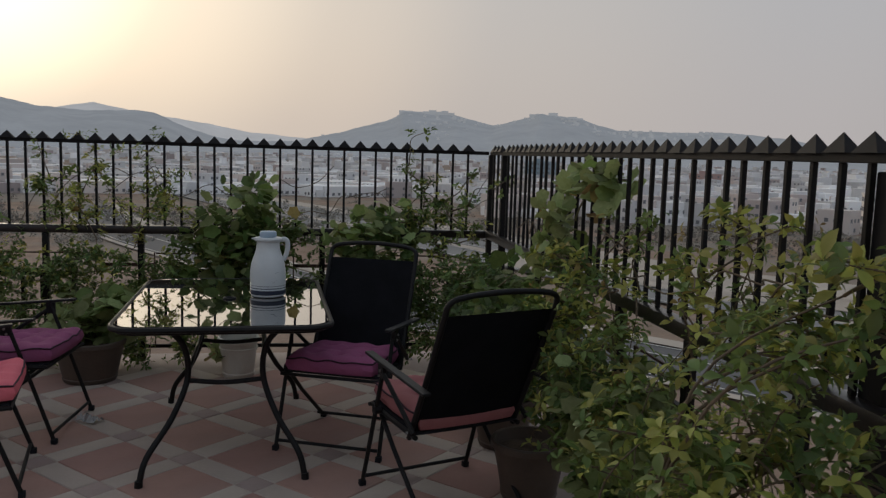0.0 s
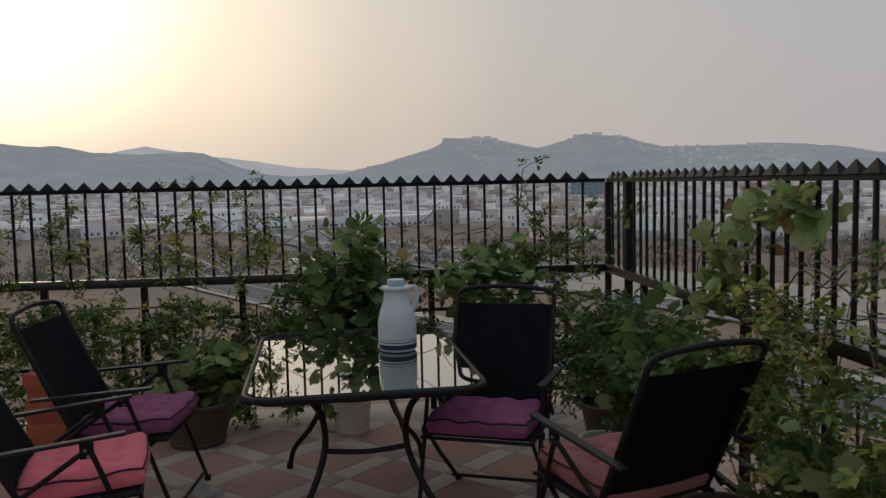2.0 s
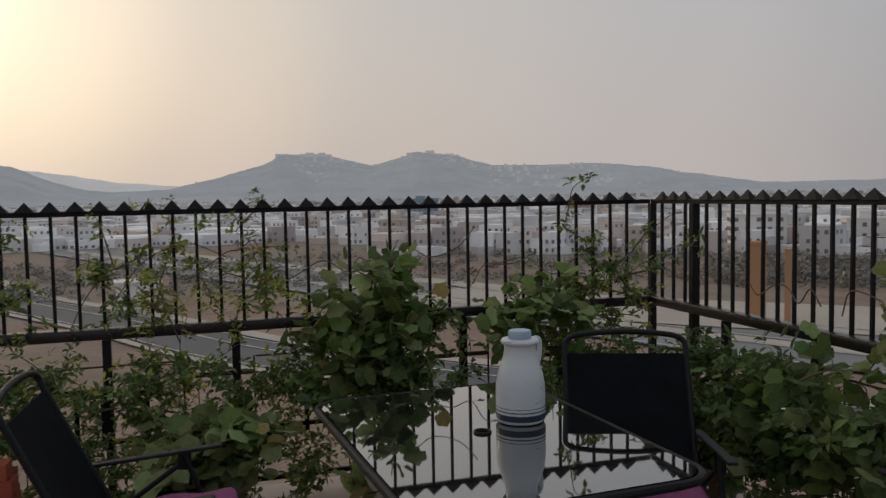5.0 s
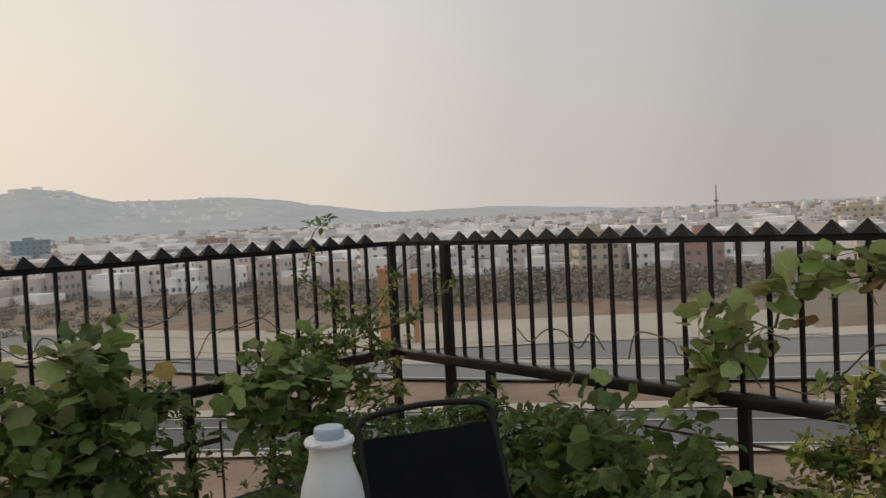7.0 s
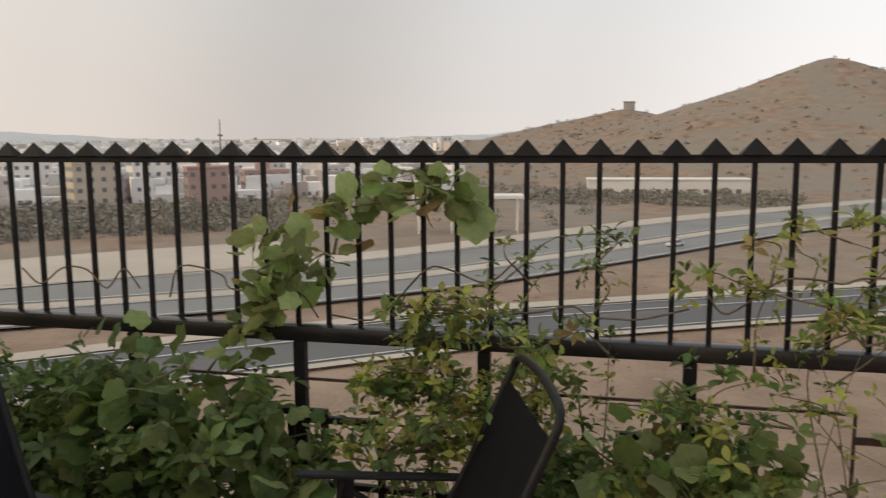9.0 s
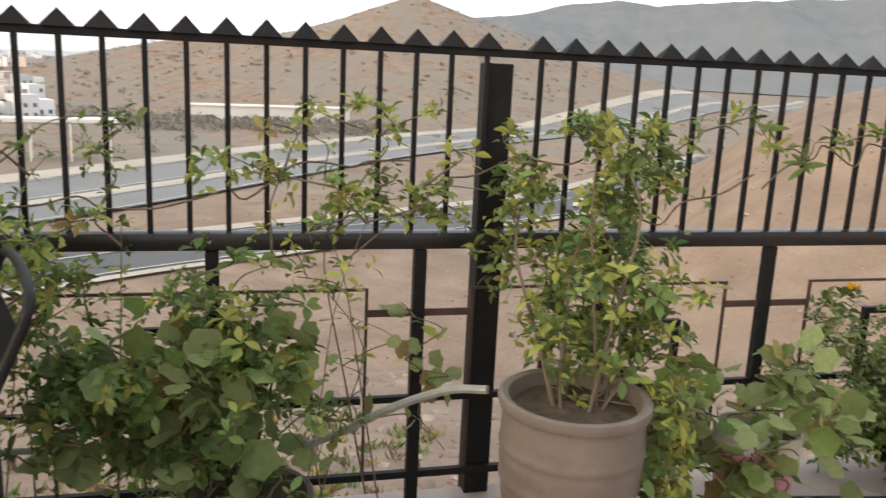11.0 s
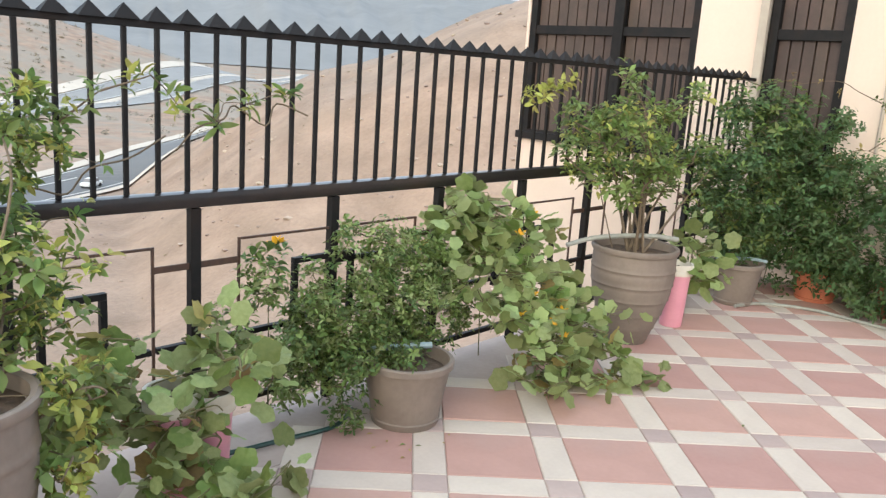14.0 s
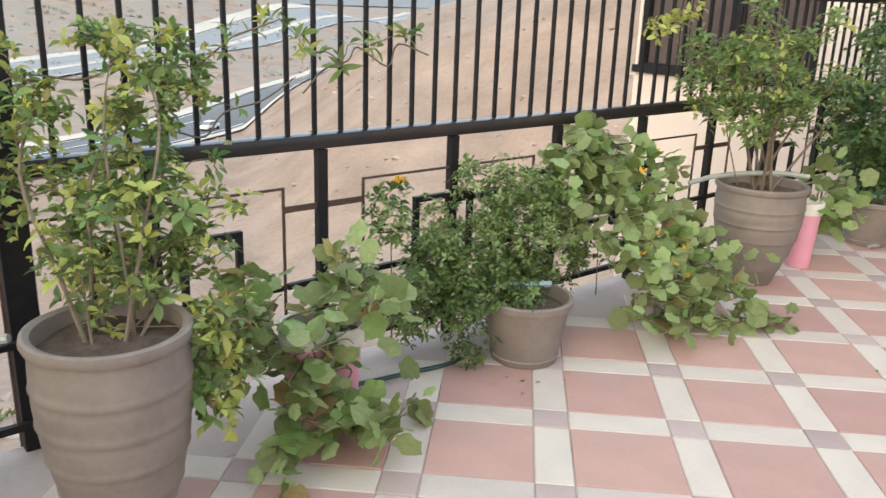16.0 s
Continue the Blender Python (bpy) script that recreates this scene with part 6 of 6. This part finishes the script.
# cucumber mound
g = random.Random(169)
DRAPE = []
for k in range(165):
    w = g.random() ** 0.8
    DRAPE.append((-0.10 - 0.68 * w ** 1.1, -6.30 - 0.30 * w + g.gauss(0, 0.19), 0.86 * (1 - w) ** 0.9 + 0.05))
plant("squash_mound", "sprawling heap of pale green squash leaves with yellow flowers", [(-0.15, -6.6, 0.02), (-0.15, -7.0, 0.02)], DRAPE, "broad", 0.086, 3.0, [(M_L_BROAD, 0.82), (M_L_MID, 0.16), (M_L_DRY, 0.02)], 69, stem=0.004, category="vine", spread=0.06, flowers=7, up=0.1)
plant("squash_mound", "squash runners spreading over the tiles", [(-0.3, -6.7, 0.04)], [(-0.48 - 0.028 * k - 0.06 * random.Random(k).random(), -6.34 - 0.042 * k, 0.05) for k in range(14)], "broad", 0.10, 5, [(M_L_BROAD, 0.9), (M_L_DRY, 0.1)], 70, stem=0.004, category="vine", spread=0.05, stiff=0.1)
plant("squash_vine", "squash vine climbing the lower railing", [(-0.12, -6.5, 0.02)], blob(30, (-0.10, -6.35, 0.66), (0.10, 0.42, 0.22), 71, 0.3, 0.2), "broad", 0.10, 4, SQUASH, 71, stem=0.004, category="vine", spread=0.05, flowers=2)
# shrub in the second urn
plant("potted_shrub", "rounded dark green shrub growing in a clay urn", [(-0.43 + 0.05 * math.cos(a), -7.46 + 0.05 * math.sin(a), 0.53) for a in range(6)], blob(80, (-0.32, -7.46, 1.10), (0.46, 0.66, 0.33), 72, 0.4, 0.7) + [(-0.05, -7.9, 1.5), (-0.4, -7.2, 1.5), (-0.5, -7.8, 1.46), (-0.2, -7.4, 1.52), (-0.6, -7.5, 1.4)], "oval", 0.052, 24, [(M_L_MID, 0.8), (M_L_YEL, 0.1), (M_L_DARK, 0.1)], 72, trunks=9, stem=0.007, stem_m=M_STEM, bare=0.45, spread=0.06)
plant("yellow_spray", "spray of yellow-green leaves by the bars", [(-0.38, -7.3, 0.53)], [(-0.12, -6.95, 1.40), (-0.10, -6.88, 1.34), (-0.14, -7.05, 1.44), (-0.1, -6.8, 1.36)], "oval", 0.07, 14, [(M_L_YEL, 1.0)], 73, stem=0.004, stem_m=M_STEM, bare=0.7)
plant("squash_plant", "squash leaves hanging beside a pink planter", [(-0.40, -8.05, 0.36)], blob(22, (-0.42, -8.30, 0.36), (0.16, 0.26, 0.26), 74, 0.4, 0.05), "broad", 0.105, 3, SQUASH, 74, stem=0.004, spread=0.05)
# creeper bank against the house
plant("creeper_bank", "thick bank of dark green creeper against the house", [(x, -9.55, 0.02) for x in (-0.4, -0.9, -1.5, -2.1, -2.7)], blob(300, (-1.62, -9.38, 0.50), (1.58, 0.42, 0.62), 75, 0.5, 0.03) + blob(90, (-0.68, -9.36, 0.72), (0.45, 0.36, 0.70), 175, 0.5, 0.03), "oval", 0.052, 42, IVY, 75, stem=0.005, spread=0.09, bare=0.2)
plant("creeper_bank", "thick bank of dark green creeper by the fence end", [(-0.2, -9.2, 0.02), (-0.35, -9.3, 0.02)], blob(150, (-0.30, -9.18, 0.78), (0.42, 0.50, 0.74), 76, 0.5, 0.03, 0.1), "oval", 0.055, 34, IVY + [(M_L_MID, 0.25)], 76, stem=0.005, spread=0.08, bare=0.2)
plant("wall_rambler", "arching bare stems with a few reddish leaves", [(-0.6, -9.6, 0.9)], [(-0.95, -9.70, 1.45), (-1.05, -9.66, 1.25), (-1.15, -9.62, 1.05), (-0.35, -9.6, 1.52), (-0.10, -9.5, 1.48), (0.0, -9.3, 1.5)], "oval", 0.045, 9, [(M_L_DARK, 0.6), (M_L_DRY, 0.4)], 77, stem=0.004, stem_m=M_STEM, bare=0.4)
# dry weeds on the slope right below the terrace
g = random.Random(360)
for nm_m in (M_L_DRY, M_SCRUB, M_L_MID):
    tufts = []
    for k in range(260):
        p = on(g.uniform(68, 113), g.uniform(4.5, 17) if g.random() < 0.8 else g.uniform(17, 26), -0.02)
        for q in range(9):
            d = Vector((g.gauss(0, 0.6), g.gauss(0, 0.6), 1)).normalized()
            tufts.append((p + Vector((g.gauss(0, 0.12), g.gauss(0, 0.12), 0)), rot_to(d, Vector((g.gauss(0, 1), g.gauss(0, 1), 0.2)).normalized(), 0), g.uniform(0.2, 0.5)))
    tagged(new("dry_weeds", leaves_mesh("dry_weeds", tufts, "narrow", nm_m)), "dry weeds and grass on the slope below", "weeds", kind="stuff")
# fallen leaves on the tiles
for k in range(16):
    g = random.Random(900 + k)
    x, y = (g.gauss(-0.62, 0.06), g.gauss(-5.45, 0.12)) if k < 9 else (g.uniform(-2.6, -0.7), g.uniform(-8.5, -4.8))
    me = leaves_mesh("fallen_leaf", [(Vector((0, 0, 0)), Matrix.Identity(3), g.uniform(0.018, 0.035))], "oval", M_L_DRY if g.random() < 0.6 else M_L_MID)
    tagged(new("fallen_leaf", me), "small dry leaf fallen on the tiles", "leaf", group="fallen leaves").matrix_world = pose(x, y, 0.004, 0, 0, g.uniform(0, 360))
